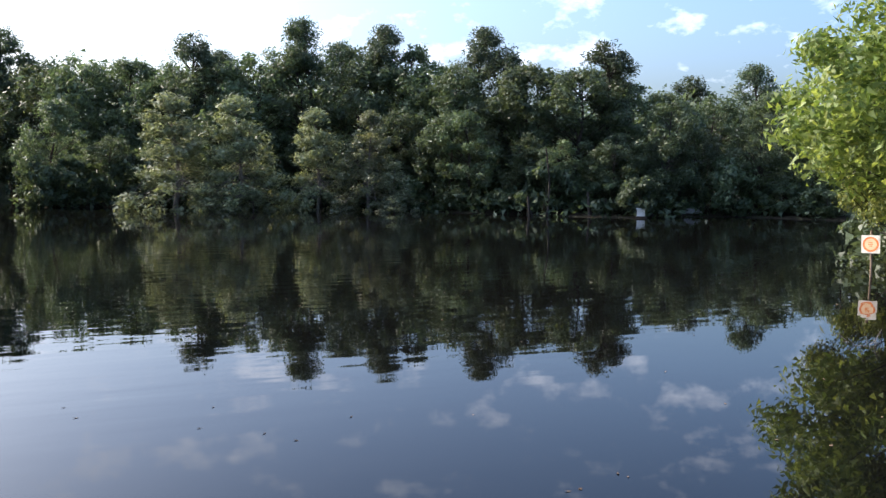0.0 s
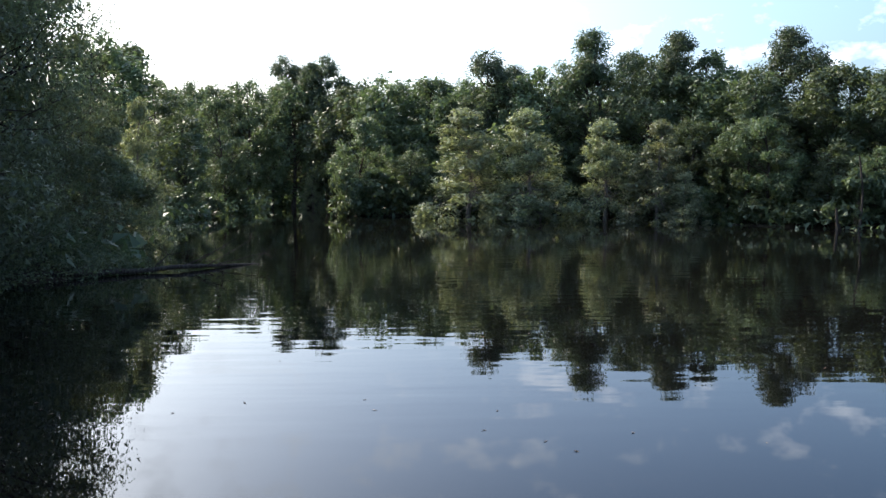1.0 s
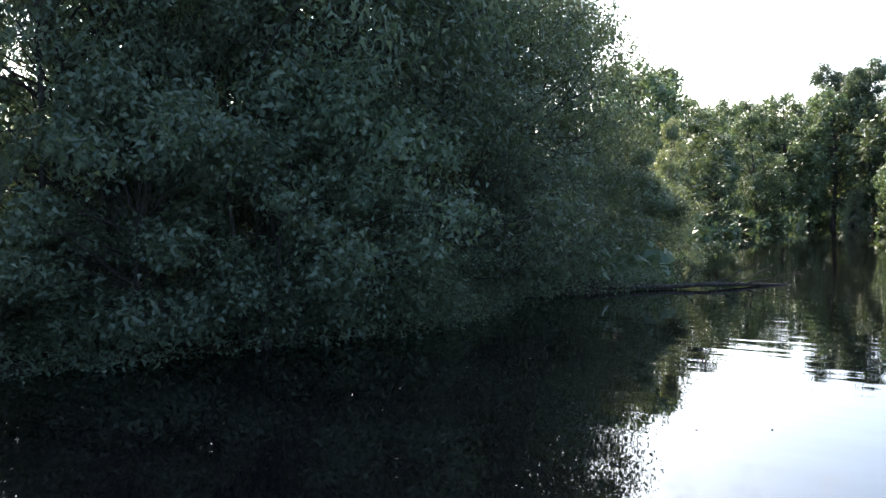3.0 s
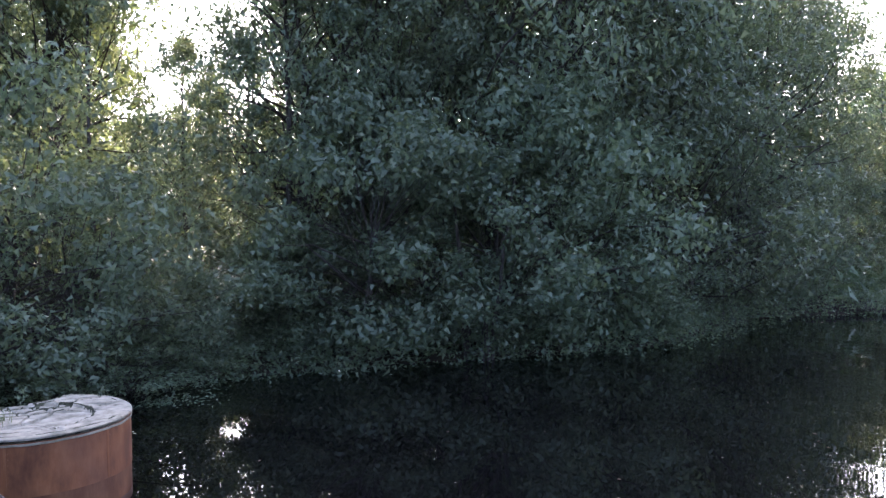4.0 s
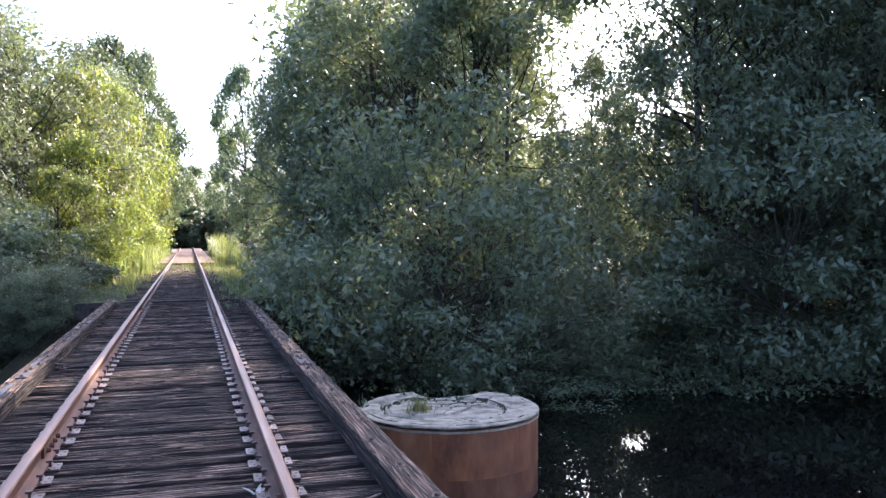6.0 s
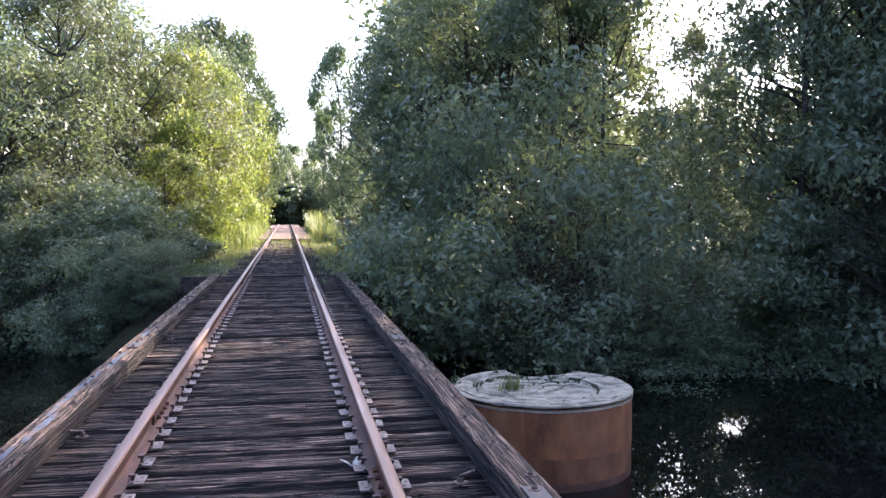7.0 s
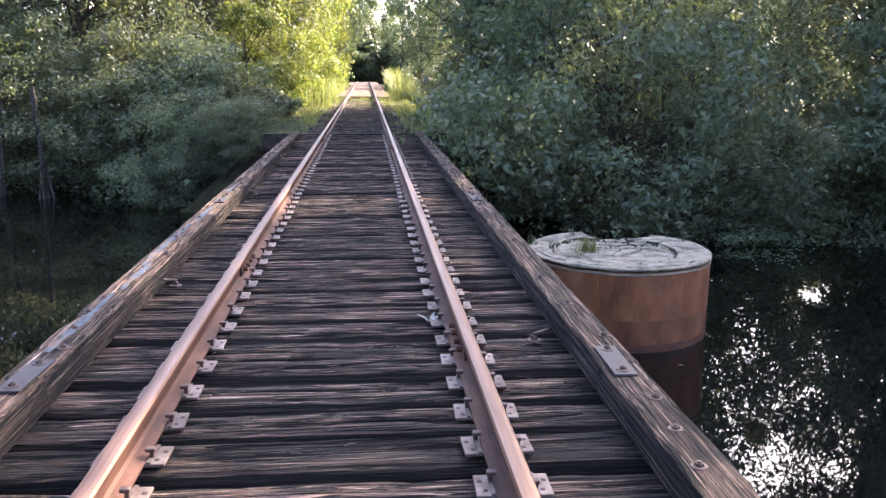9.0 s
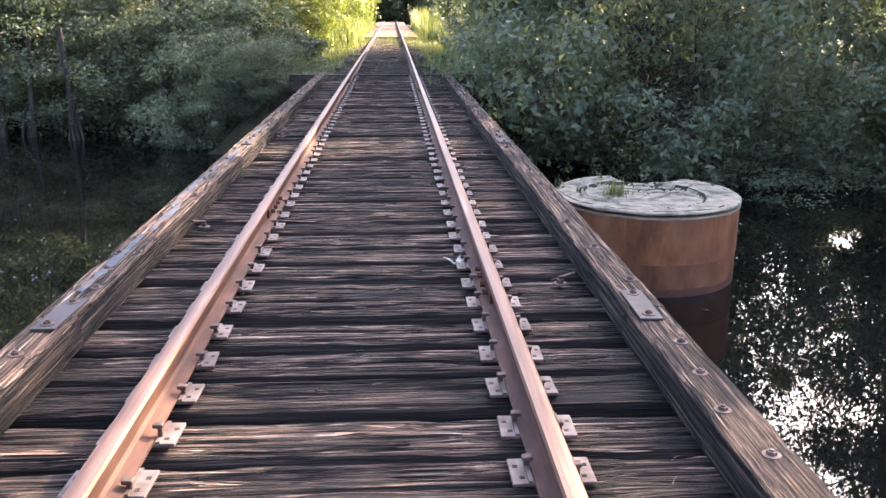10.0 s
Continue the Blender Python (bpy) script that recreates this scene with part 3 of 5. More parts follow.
BOLT = bolt_mesh()
JOINTS = [-18.1, -12.6, -7.1, -1.6, 3.9, 9.4, 14.9, 20.2]
for side in (-1, 1):
    gx = side * (1.395 if side < 0 else 1.448)
    for i, (y0, y1) in enumerate(zip([START] + JOINTS, JOINTS)):
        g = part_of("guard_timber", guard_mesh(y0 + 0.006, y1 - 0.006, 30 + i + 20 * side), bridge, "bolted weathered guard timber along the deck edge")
        g.location = (gx + rng_t.uniform(-0.005, 0.005), y0 + 0.006, DECK - 0.004)
        y = y0 + 0.42
        while y < y1 - 0.36:
            b = part_of("bolt", BOLT, g)
            b.location = (rng_t.uniform(-0.05, 0.05), y - y0, 0.157)
            y += PITCH * rng_t.choice((1, 2, 2)) * 0.92
        if i < len(JOINTS) - 1:
            s = part("splice_plate", box(bmesh.new(), -0.055, 0.055, -0.21, 0.21, 0.0, 0.012), M_SPLICE, bridge, "flat grey steel splice plate over the joint", bevel=0.003)
            s.matrix_basis = pose(gx - 0.02 * side, y1, DECK + 0.156, 0, 0, rng_t.uniform(-2, 2))
            for by in (-0.15, 0.15):
                b = part_of("bolt", BOLT, s)
                b.location = (0, by, 0.012)



def hook_mesh():
    bm = bmesh.new()
    cyl(bm, 0, 0, -0.02, 0.05, 0.011, 0.011, 8)
    cyl(bm, 0, 0, 0.0, 0.008, 0.045, 0.042, 14)
    bmesh.ops.create_cone(bm, cap_ends=True, segments=8, radius1=0.011, radius2=0.011, depth=0.1,
                          matrix=Matrix.Translation((0.04, 0, 0.05)) @ Matrix.Rotation(radians(78), 4, "Y"))
    cyl(bm, 0, 0, 0.01, 0.032, 0.022, 0.02, 6)
    me = bpy.data.meshes.new("hook_bolt")
    bm.to_mesh(me)
    bm.free()
    me.materials.append(M_SPIKE)
    return me


HOOK = hook_mesh()
for side in (-1, 1):
    for k in range(K0 + (5 if side > 0 else 9), K1, 13):
        h = part_of("hook_bolt", HOOK, bridge, "bent iron hook bolt")
        h.matrix_basis = pose(side * rng_t.uniform(1.17, 1.21), FIRST + k * PITCH + rng_t.uniform(-0.03, 0.03), DECK + 0.004, 0, 0, rng_t.uniform(-40, 40) + (0 if side > 0 else 180))


def flashing(y0, y1, x0, seed):
    """A torn strip of sheet metal lying on the guard timber."""
    rng = np.random.default_rng(seed)
    n = int((y1 - y0) / 0.05)
    ys = np.linspace(y0, y1, n)
    wob = np.cumsum(rng.normal(size=n)) * 0.004
    wd = 0.012 + 0.026 * rng.random(n) * np.sin(np.linspace(0.15, math.pi - 0.15, n))
    z = DECK + 0.158 + rng.random(n) * 0.004
    left = np.column_stack([x0 + wob - wd, ys, z])
    right = np.column_stack([x0 + wob + wd, ys + rng.normal(size=n) * 0.006, z])
    v = np.vstack([left, right, left - (0, 0, 0.004), right - (0, 0, 0.004)])
    i = np.arange(n - 1)
    q = np.concatenate([np.stack([i, n + i, n + i + 1, i + 1], -1), np.stack([2 * n + i, i, i + 1, 2 * n + i + 1], -1), np.stack([n + i, 3 * n + i, 3 * n + i + 1, n + i + 1], -1)])
    part_of("flashing", mesh_of("flashing", v, q, [M_FLASH]), bridge, "torn blue-grey sheet metal strip")


M_FLASH = surface("blue_grey_sheet_metal", [(0.35, (0.035, 0.039, 0.047)), (0.65, (0.09, 0.097, 0.112))], noise_scale=6, bump=0.4, rough=0.65, metal=0.15, stain=(0.15, 0.09, 0.06), stain_scale=4)
for y0, y1, x0, seed in ((4.25, 5.4, -1.41, 1), (5.5, 6.3, -1.38, 2), (6.2, 7.9, -1.42, 3), (8.0, 8.9, -1.39, 4), (10.0, 10.6, -1.4, 5)):
    flashing(y0, y1, x0, seed)

# ---------------- rails ----------------
RAIL_X, RAIL_END = 0.752, 112.0


def rail_mesh(y0, y1):
    """Rail section along y: foot, web and worn head."""
    half = [(0.07, 0.0), (0.07, 0.010), (0.02, 0.024), (0.008, 0.036), (0.008, 0.098), (0.033, 0.112), (0.038, 0.118), (0.038, 0.136), (0.030, 0.146), (0.012, 0.149)]
    prof = half + [(-x, z) for x, z in half[::-1]]
    n = len(prof)
    ys = [y0, y1]
    v = [(x, y, z) for y in ys for x, z in prof]
    q, which = [], []
    for k in range(n):
        q.append((k, n + k, n + (k + 1) % n, (k + 1) % n))
        which.append(1 if 7 <= k <= 11 else 0)
    for e in (0, 1):
        for k in range(0, n // 2 - 1):
            a = [e * n + k, e * n + k + 1, e * n + n - 2 - k, e * n + n - 1 - k]
            q.append(a if e == 0 else a[::-1])
            which.append(0)
    return mesh_of("rail", v, q, [M_RAIL, M_RAILTOP], which)


def plate_mesh():
    """Tie plate with shoulders and square holes punched in its ends."""
    bm = bmesh.new()
    box(bm, -0.145, 0.145, -0.085, 0.085, 0.0, 0.014)
    bmesh.ops.bevel(bm, geom=bm.edges[:], offset=0.002, segments=1, affect="EDGES")
    for sx in (-1, 1):
        box(bm, sx * 0.083 - 0.008, sx * 0.083 + 0.008, -0.084, 0.084, 0.0141, 0.022)
    base = len(bm.faces)
    for sx in (-1, 1):
        for hx, hy in ((0.108, -0.045), (0.124, 0.03)):
            box(bm, sx * hx - 0.009, sx * hx + 0.009, hy - 0.009, hy + 0.009, 0.012, 0.0152)
    bm.faces.ensure_lookup_table()
    for f in bm.faces[base:]:
        f.material_index = 1
    me = bpy.data.meshes.new("tie_plate")
    bm.to_mesh(me)
    bm.free()
    me.materials.append(M_PLATE)
    me.materials.append(M_BEAM)
    return me


def spike_mesh():
    bm = bmesh.new()
    box(bm, -0.009, 0.009, -0.009, 0.009, -0.05, 0.03)
    box(bm, -0.024, 0.014, -0.016, 0.016, 0.026, 0.042)
    bmesh.ops.bevel(bm, geom=bm.edges[:], offset=0.003, segments=1, affect="EDGES")
    me = bpy.data.meshes.new("spike")
    bm.to_mesh(me)
    bm.free()
    me.materials.append(M_SPIKE)
    return me


PLATE, SPIKE = plate_mesh(), spike_mesh()


def joint_bar(parent, y):
    for s in (-1, 1):
        bm = box(bmesh.new(), s * 0.012, s * 0.03, y - 0.33, y + 0.33, 0.03, 0.1)
        for k in (-0.22, -0.08, 0.08, 0.22):
            bmesh.ops.create_cone(bm, cap_ends=True, segments=6, radius1=0.019, radius2=0.017, depth=0.035,
                                  matrix=Matrix.Translation((s * 0.042, y + k, 0.063)) @ Matrix.Rotation(radians(90), 4, "Y"))
        part("joint_bar", bm, M_RAIL, parent, "bolted rusty joint bar")


for side, joint in ((-1, 6.6), (1, 4.6)):
    rail = tagged(new("rail", rail_mesh(START - 20, RAIL_END)), "rust-brown steel rail with a worn paler head spiked to the ties", "rail", group="rails of the track")
    rail.location = (side * RAIL_X, 0, DECK + 0.016)
    for j in (joint - 11.9, joint, joint + 11.9):
        joint_bar(rail, j)
    for k in range(K0, K1 + 1):
        y = FIRST + k * PITCH
        p = part_of("tie_plate", PLATE, rail, "punched grey steel tie plate")
        p.matrix_basis = pose(rng_t.uniform(-0.006, 0.006), y + rng_t.uniform(-0.015, 0.015), -0.012, 0, 0, rng_t.uniform(-2.5, 2.5))
        if y > -1:
            for sx, sy in ((-1, 0.03), (1, -0.035)):
                s = part_of("spike", SPIKE, p)
                s.matrix_basis = pose(sx * 0.083, sy + rng_t.uniform(-0.01, 0.01), 0.012 + rng_t.uniform(0, 0.02), 0, rng_t.uniform(-6, 6), 0 if sx > 0 else 180)

# ---------------- caisson beside the bridge ----------------
PX, PY = polar(17.12, 11.7)
PR, PTOP = 1.223, 3.5 - 0.2048 * 11.7


def caisson():
    thing = new("bridge_caisson")
    thing.location = (PX, PY, 0)
    seam = 0.42
    part("lower_course", cyl(bmesh.new(), 0, 0, 0.1, seam + 0.001, PR - 0.005, PR - 0.005, 168, False), M_CAISSON_LOW, thing, "darker rust-brown shell course")
    part("waterline_course", cyl(bmesh.new(), 0, 0, -2.5, 0.1, PR - 0.005, PR - 0.005, 168, False), M_WETSHELL, thing, "wet dark algae-stained steel at the waterline")
    for deg in (-62, -118, 30, 150):
        bm = box(bmesh.new(), PR - 0.004, PR + 0.004, -0.014, 0.014, seam + 0.01, PTOP - 0.1)
        for k in range(9):
            z = seam + 0.05 + k * (PTOP - 0.15 - seam) / 8
            bmesh.ops.create_icosphere(bm, subdivisions=1, radius=0.007, matrix=Matrix.Translation((PR + 0.003, 0.032, z)))
        s = part("lap_seam", bm, M_CAISSON, thing, "riveted lap seam")
        s.matrix_basis = pose(0, 0, 0, 0, 0, deg)
    nr, na = 64, 200
    v, q = [], []

    def top_z(x, y):
        z = 0.014 * noise.noise(Vector((x * 1.3, y * 1.3, 2.0))) + 0.005 * noise.noise(Vector((x * 6, y * 6, 7.0)))
        r = math.hypot(x + 0.1, y + 0.05) + 0.05 * noise.noise(Vector((x * 2.5, y * 2.5, 5.0)))
        z -= 0.045 * max(0.0, min(1.0, (0.84 - r) / 0.03))
        gap = math.hypot((x - 0.32) / 0.5, (y - 1.15) / 0.45) + 0.12 * noise.noise(Vector((x * 3, y * 3, 9.0)))
        z -= 0.12 * max(0.0, min(1.0, (1.0 - gap) / 0.22))
        arc = abs(math.hypot(x + 0.25, y - 0.3) - 0.62 - 0.06 * noise.noise(Vector((x * 2, y * 2, 11.0))))
        z -= 0.06 * max(0.0, 1 - arc / 0.03)
        if gap < 1.5 and x < 0.35:
            z -= 0.022 * (math.sin(y * 26 + 3 * noise.noise(Vector((x * 1.5, y * 1.5, 13.0)))) > 0.2)
        crack = min(abs(noise.noise(Vector((x * 1.7 + 4, y * 1.7, 3.0)))), abs(noise.noise(Vector((x * 0.9, y * 3.2 + 2, 8.0)))) + 0.01)
        return z - 0.05 * max(0.0, 1 - crack / 0.03) * max(0.0, min(1.0, (1.14 - math.hypot(x, y)) / 0.08))

    edge = [(math.cos(2 * math.pi * j / na), math.sin(2 * math.pi * j / na)) for j in range(na)]
    sv = [(PR * c, PR * s, seam) for c, s in edge] + [(PR * c, PR * s, PTOP - 0.06 + min(0.0, top_z(PR * c, PR * s) + 0.03)) for c, s in edge]
    sq = [(j, (j + 1) % na, na + (j + 1) % na, na + j) for j in range(na)]
    part_of("upper_course", mesh_of("upper_course", sv, sq, [M_CAISSON], smooth=True), thing, "rust-red steel shell course")

    for i in range(nr + 1):
        for j in range(na):
            a = 2 * math.pi * j / na
            r = (PR + 0.02) * i / nr
            if i == nr:
                r += 0.012 * noise.noise(Vector((math.cos(a) * 4, math.sin(a) * 4, 6.0)))
            x, y = r * math.cos(a), r * math.sin(a)
            v.append((x, y, PTOP + top_z(x, y) - (0.012 if i == nr else 0)))
    for ring, (dr, dz) in enumerate(((0.018, 0.03), (-0.08, 0.04), (-0.08, 0.066), (0.014, 0.07), (0.012, 0.094))):
        for j in range(na):
            a = 2 * math.pi * j / na
            x, y = math.cos(a), math.sin(a)
            v.append(((PR + dr) * x, (PR + dr) * y, PTOP - dz - 0.012 * noise.noise(Vector((x * 5, y * 5, 3.0))) + min(0.0, top_z(x * PR, y * PR) + 0.03)))
    for i in range(nr + 5):
        for j in range(na):
            j2 = (j + 1) % na
            q.append((i * na + j, (i + 1) * na + j, (i + 1) * na + j2, i * na + j2))
    which = []
    for f in q:
        x, y = sum(v[k][0] for k in f) / 4, sum(v[k][1] for k in f) / 4
        r, a = math.hypot(x + 0.1, y + 0.05), math.degrees(math.atan2(y, x))
        wob = 0.05 * noise.noise(Vector((x * 2.5, y * 2.5, 5.0)))
        wide = 0.012 + 0.03 * max(0.0, noise.noise(Vector((x * 3.0, y * 3.0, 21.0))) + 0.25)
        ring = abs(r + wob - 0.84) < wide and not 40 < a < 75
        hook = abs(math.hypot(x - 0.62, y - 0.62) - 0.3 + wob) < 0.022 and x < 0.75
        board = -0.35 < x < 0.55 and 0.1 < y < 0.95 and math.sin(y * 30 + x * 3 + 3 * noise.noise(Vector((x * 1.5, y * 1.5, 13.0)))) > 0.72
        rim = abs(math.hypot(x, y) - PR + 0.07) < 0.02 and noise.noise(Vector((x * 4, y * 4, 31.0))) > 0.12
        which.append(1 if ring or hook or board or rim else 0)
    part_of("concrete_cap", mesh_of("concrete_cap", v, q, [M_CONCRETE, M_MOSS], which), thing, "cracked pale concrete cap with a broken rim")
    return tagged(thing, "round rust-red steel caisson filled with cracked concrete, standing in water", "bridge pier")


caisson()

# ---------------- trees ----------------
# every kind is built once at the origin, copied to its places and then removed
P_FAR = [tree("broadleaf_tree", 11, 15, 4.0, 1.0, 80, 10400, 0.32, M_LEAF_FAR, M_BARK, label="dark green broadleaf tree on the far river bank", slim=0.6, clump=(0.15, 0.34), flat=1.0),
         tree("broadleaf_tree", 12, 15, 3.4, 0.6, 76, 9800, 0.32, M_LEAF_FAR, M_BARK, label="tall leafy tree on the far river bank", slim=0.6, clump=(0.15, 0.34), flat=1.1),
         tree("broadleaf_tree", 13, 15, 4.4, 1.8, 80, 10400, 0.33, M_LEAF_FAR, M_BARK, label="broad-crowned tree on the far river bank", slim=0.6, clump=(0.14, 0.3), flat=0.95)]
P_PINE = [tree("pine_tree", 21, 20, 4.2, 7.0, 76, 9000, 0.36, M_NEEDLE, M_BARK, "pine", "tall pine with a clumped flat-topped crown", slim=0.4, flat=0.85),
          tree("pine_tree", 22, 20, 3.9, 8.5, 66, 8400, 0.36, M_NEEDLE, M_BARK, "pine", "tall pine with a bare trunk and clumped crown", slim=0.4, flat=0.85)]
P_BACK = tree("broadleaf_tree", 14, 15, 4.4, 1.0, 30, 2400, 0.75, M_LEAF_FAR, M_BARK, label="dark leafy tree on the bank behind the bridge", slim=0.7, clump=(0.25, 0.45))
P_CYP = tree("cypress_tree", 31, 9, 2.9, 0.2, 80, 8000, 0.26, M_LEAF_PALE, M_PALEBARK, "cone", "pale feathery cypress leaning over the water", twigs=2, flat=0.85)
P_SHRUB = [tree("shrub", 41, 4.0, 2.4, 0.1, 26, 3600, 0.38, M_LEAF_FAR, M_BARK, label="dark leafy shrub at the water's edge", category="shrub", slim=0.6),
           tree("shrub", 42, 4.0, 2.6, 0.1, 24, 3400, 0.36, M_LEAF_FAR, M_PALEBARK, label="spreading shrub at the water's edge", category="shrub", slim=0.6)]
P_NEAR = [tree("broadleaf_tree", 51, 13, 4.2, 1.2, 64, 17500, 0.155, M_LEAF, M_BARK, label="dense dark broadleaf tree on the near bank", twigs=1, slim=0.6),
          tree("broadleaf_tree", 52, 13, 3.6, 2.0, 58, 16500, 0.15, M_LEAF, M_BARK, label="leafy tree overhanging the near bank", twigs=1, slim=0.6, clump=(0.13, 0.28)),
          tree("broadleaf_tree", 53, 13, 4.6, 0.6, 64, 17500, 0.145, M_LEAF, M_BARK, label="low-branched tree hanging over the dark water", twigs=2, droop=0.6, slim=0.55)]
P_NSHRUB = [tree("shrub", 61, 4.5, 2.6, 0.0, 52, 11500, 0.091, M_LEAF, M_BARK, label="grey-twigged shrub hanging over the dark water", category="shrub", twigs=5, droop=1.2, slim=0.7, clump=(0.16, 0.32),
                 trunk_r=0.08, lead=0.4),
            tree("shrub", 62, 4.0, 2.2, 0.0, 46, 11000, 0.096, M_LEAF, M_BARK, label="dense shrub on the near bank", category="shrub", twigs=3, droop=0.8, slim=0.7, clump=(0.16, 0.32), lead=0.4)]
P_TALL = tree("broadleaf_tree", 81, 15, 4.4, 8.8, 20, 13000, 0.2, M_LEAF, M_BARK, label="tall tree with a high open crown on the near bank", trunk_r=0.12, twigs=2, slim=0.6, clump=(0.15, 0.27))
P_BANK = tree("broadleaf_tree", 91, 10.5, 6.0, 2.4, 84, 30000, 0.25, M_LEAF_YELLOW, M_BARK, label="sunlit yellow-green tree overhanging the river", twigs=1, slim=0.65, clump=(0.15, 0.27))
P_YELLOW = tree("broadleaf_tree", 71, 8, 3.0, 0.2, 56, 19000, 0.17, M_LEAF_YELLOW, M_BARK, label="sunlit yellow-green tree with small leaves", twigs=1, slim=0.6)
PROTOS = [(P_FAR[0], 15), (P_FAR[1], 15), (P_FAR[2], 15), (P_BACK, 15), (P_PINE[0], 20), (P_PINE[1], 20), (P_CYP, 9), (P_SHRUB[0], 4), (P_SHRUB[1], 4),
          (P_NEAR[0], 13), (P_NEAR[1], 13), (P_NEAR[2], 13), (P_NSHRUB[0], 4.5), (P_NSHRUB[1], 4.0), (P_YELLOW, 8), (P_TALL, 15), (P_BANK, 10)]
HEIGHTS = {proto.name: tall for proto, tall in PROTOS}
rt = random.Random(9)


def ground_at(x, y):
    return float(ground_height(np.array([x]), np.array([y]))[0])


def plant(proto, az, dist, top=None, width=1.0, group="", turn=None):
    """Plants a tree by bearing and distance; top: the slope at which its top shows from the camera's stand."""
    x, y = polar(az, dist)
    z = max(ground_at(x, y), -0.3) - 0.05
    sz = 1.0 if top is None else (EYE[2] + top * dist - z) / HEIGHTS[proto.name]
    return stand(proto, x, y, z, rt.uniform(0, 360) if turn is None else turn, width * (0.5 + 0.5 * sz), sz, group=group)


# tall pines over the far bank: bearing, slope of the top, distance
PINES = [(85.8, 0.141, 112), (82.3, 0.138, 118), (84.2, 0.13, 120), (96.1, 0.146, 92), (102.6, 0.168, 90), (108.6, 0.166, 86), (115.2, 0.165, 84),
         (122.6, 0.145, 80), (128.1, 0.107, 96), (132.6, 0.116, 92), (105.0, 0.145, 95), (98.0, 0.132, 96), (116.6, 0.14, 84), (124.0, 0.12, 82)]
for az, top, dist in PINES:
    plant(rt.choice(P_PINE), az, dist, top, 1.05, group="pines over the far bank")
# the canopy between them
CANOPY = [(70.5, 0.162, 62), (72.0, 0.143, 70), (74.4, 0.116, 85), (76.4, 0.109, 110), (78.3, 0.106, 120), (80.2, 0.115, 118), (83.2, 0.118, 112), (84.2, 0.12, 122), (86.4, 0.12, 110), (87.2, 0.115, 104), (88.0, 0.112, 108),
          (89.9, 0.12, 100), (92.7, 0.12, 95), (94.4, 0.118, 95), (97.9, 0.126, 92), (100.0, 0.138, 90), (103.6, 0.132, 90), (106.8, 0.15, 88),
          (110.3, 0.146, 86), (111.8, 0.130, 84), (113.4, 0.124, 82), (117.0, 0.12, 80), (119.0, 0.124, 80), (120.8, 0.116, 78), (124.5, 0.108, 80),
          (126.3, 0.091, 82), (130.1, 0.086, 88), (134.5, 0.085, 88)]
for az, top, dist in CANOPY:
    plant(rt.choice(P_FAR), az, dist, top + 0.006, 1.2, group="canopy of the far bank")
# the lower front rank at the far waterline


def far_shore(az):
    """Metres from the camera's stand to the far shore at a bearing."""
    d = np.arange(42.0, 150.0, 0.5)
    x, y = EYE[0] + d * math.sin(radians(az)), d * math.cos(radians(az))
    land = shore_distance(x, y) > 0
    return float(d[np.argmax(land)]) if land.any() else 120.0


for az in range(76, 140, 3):
    for proto, off, lo, hi, wd in ((rt.choice(P_FAR), 2.5, 0.035, 0.095, 0.9), (rt.choice(P_SHRUB), 0.3, -0.02, 0.02, 0.9)):
        a = az + rt.uniform(-1, 1) + (0 if off > 1 else 1.5)
        plant(proto, a, far_shore(a) + off + rt.uniform(0, 1.5), rt.uniform(lo, hi), wd, group="front rank of the far bank")
for az, dist, top, width in ((98.9, 77.5, 0.084, 1.5), (94.8, 78.5, 0.084, 1.7), (104.0, 78.5, 0.072, 1.3), (107.5, 76, 0.07, 1.2), (109.2, 74.5, 0.012, 1.1), (99.9, 77, 0.0, 0.9),
                             (97.0, 77.5, -0.012, 0.8), (78.3, 100, 0.016, 0.5), (73.6, 48, 0.088, 0.7), (72.0, 42, 0.06, 0.8), (84.6, 108, 0.02, 0.7)):
    plant(P_CYP, az, dist, top, width, group="pale cypresses at the waterline")

# near bank, from the abutment round to the point
NEAR = [(7.6, 33, 0.24, 0.72), (9.8, 30, 0.30, 0.85), (12.5, 27, 0.36, 1.0), (15.5, 26, 0.42, 1.0), (19.5, 25, 0.42, 1.0), (20.0, 28.5, 0.3, 0.5), (23.8, 60, 0.125, 0.9), (26.2, 56, 0.165, 0.9), (28.2, 50, 0.17, 0.8), (30.6, 42, 0.2, 0.8), (31.6, 34, 0.27, 0.6),
        (33.8, 24, 0.42, 0.9), (37, 25, 0.52, 1.0), (40, 24, 0.5, 0.8), (43.2, 27, 0.545, 0.9), (46.8, 26, 0.68, 1.0), (50.5, 27, 0.66, 1.0), (54, 28, 0.5, 1.0),
        (58, 29, 0.37, 1.0), (62, 33, 0.35, 1.0), (65.4, 39, 0.37, 0.85), (66.8, 44, 0.33, 0.75), (68.6, 43, 0.17, 0.7)]
for az, dist, top, width in NEAR:
    plant(rt.choice(P_NEAR), az, dist, top, width, group="trees of the near bank")
plant(P_TALL, 32.8, 22.6, 0.5, 1.0, "trees of the near bank")
plant(P_TALL, 21.5, 23, 0.46, 0.7, "trees of the near bank")
plant(P_TALL, 24.4, 31, 0.33, 0.5, "trees of the near bank", 40)
plant(P_NEAR[1], 26.6, 31, 0.21, 0.6, "trees of the near bank", 100)
plant(P_NEAR[1], 23.4, 33, 0.12, 0.45, "trees of the near bank", 200)
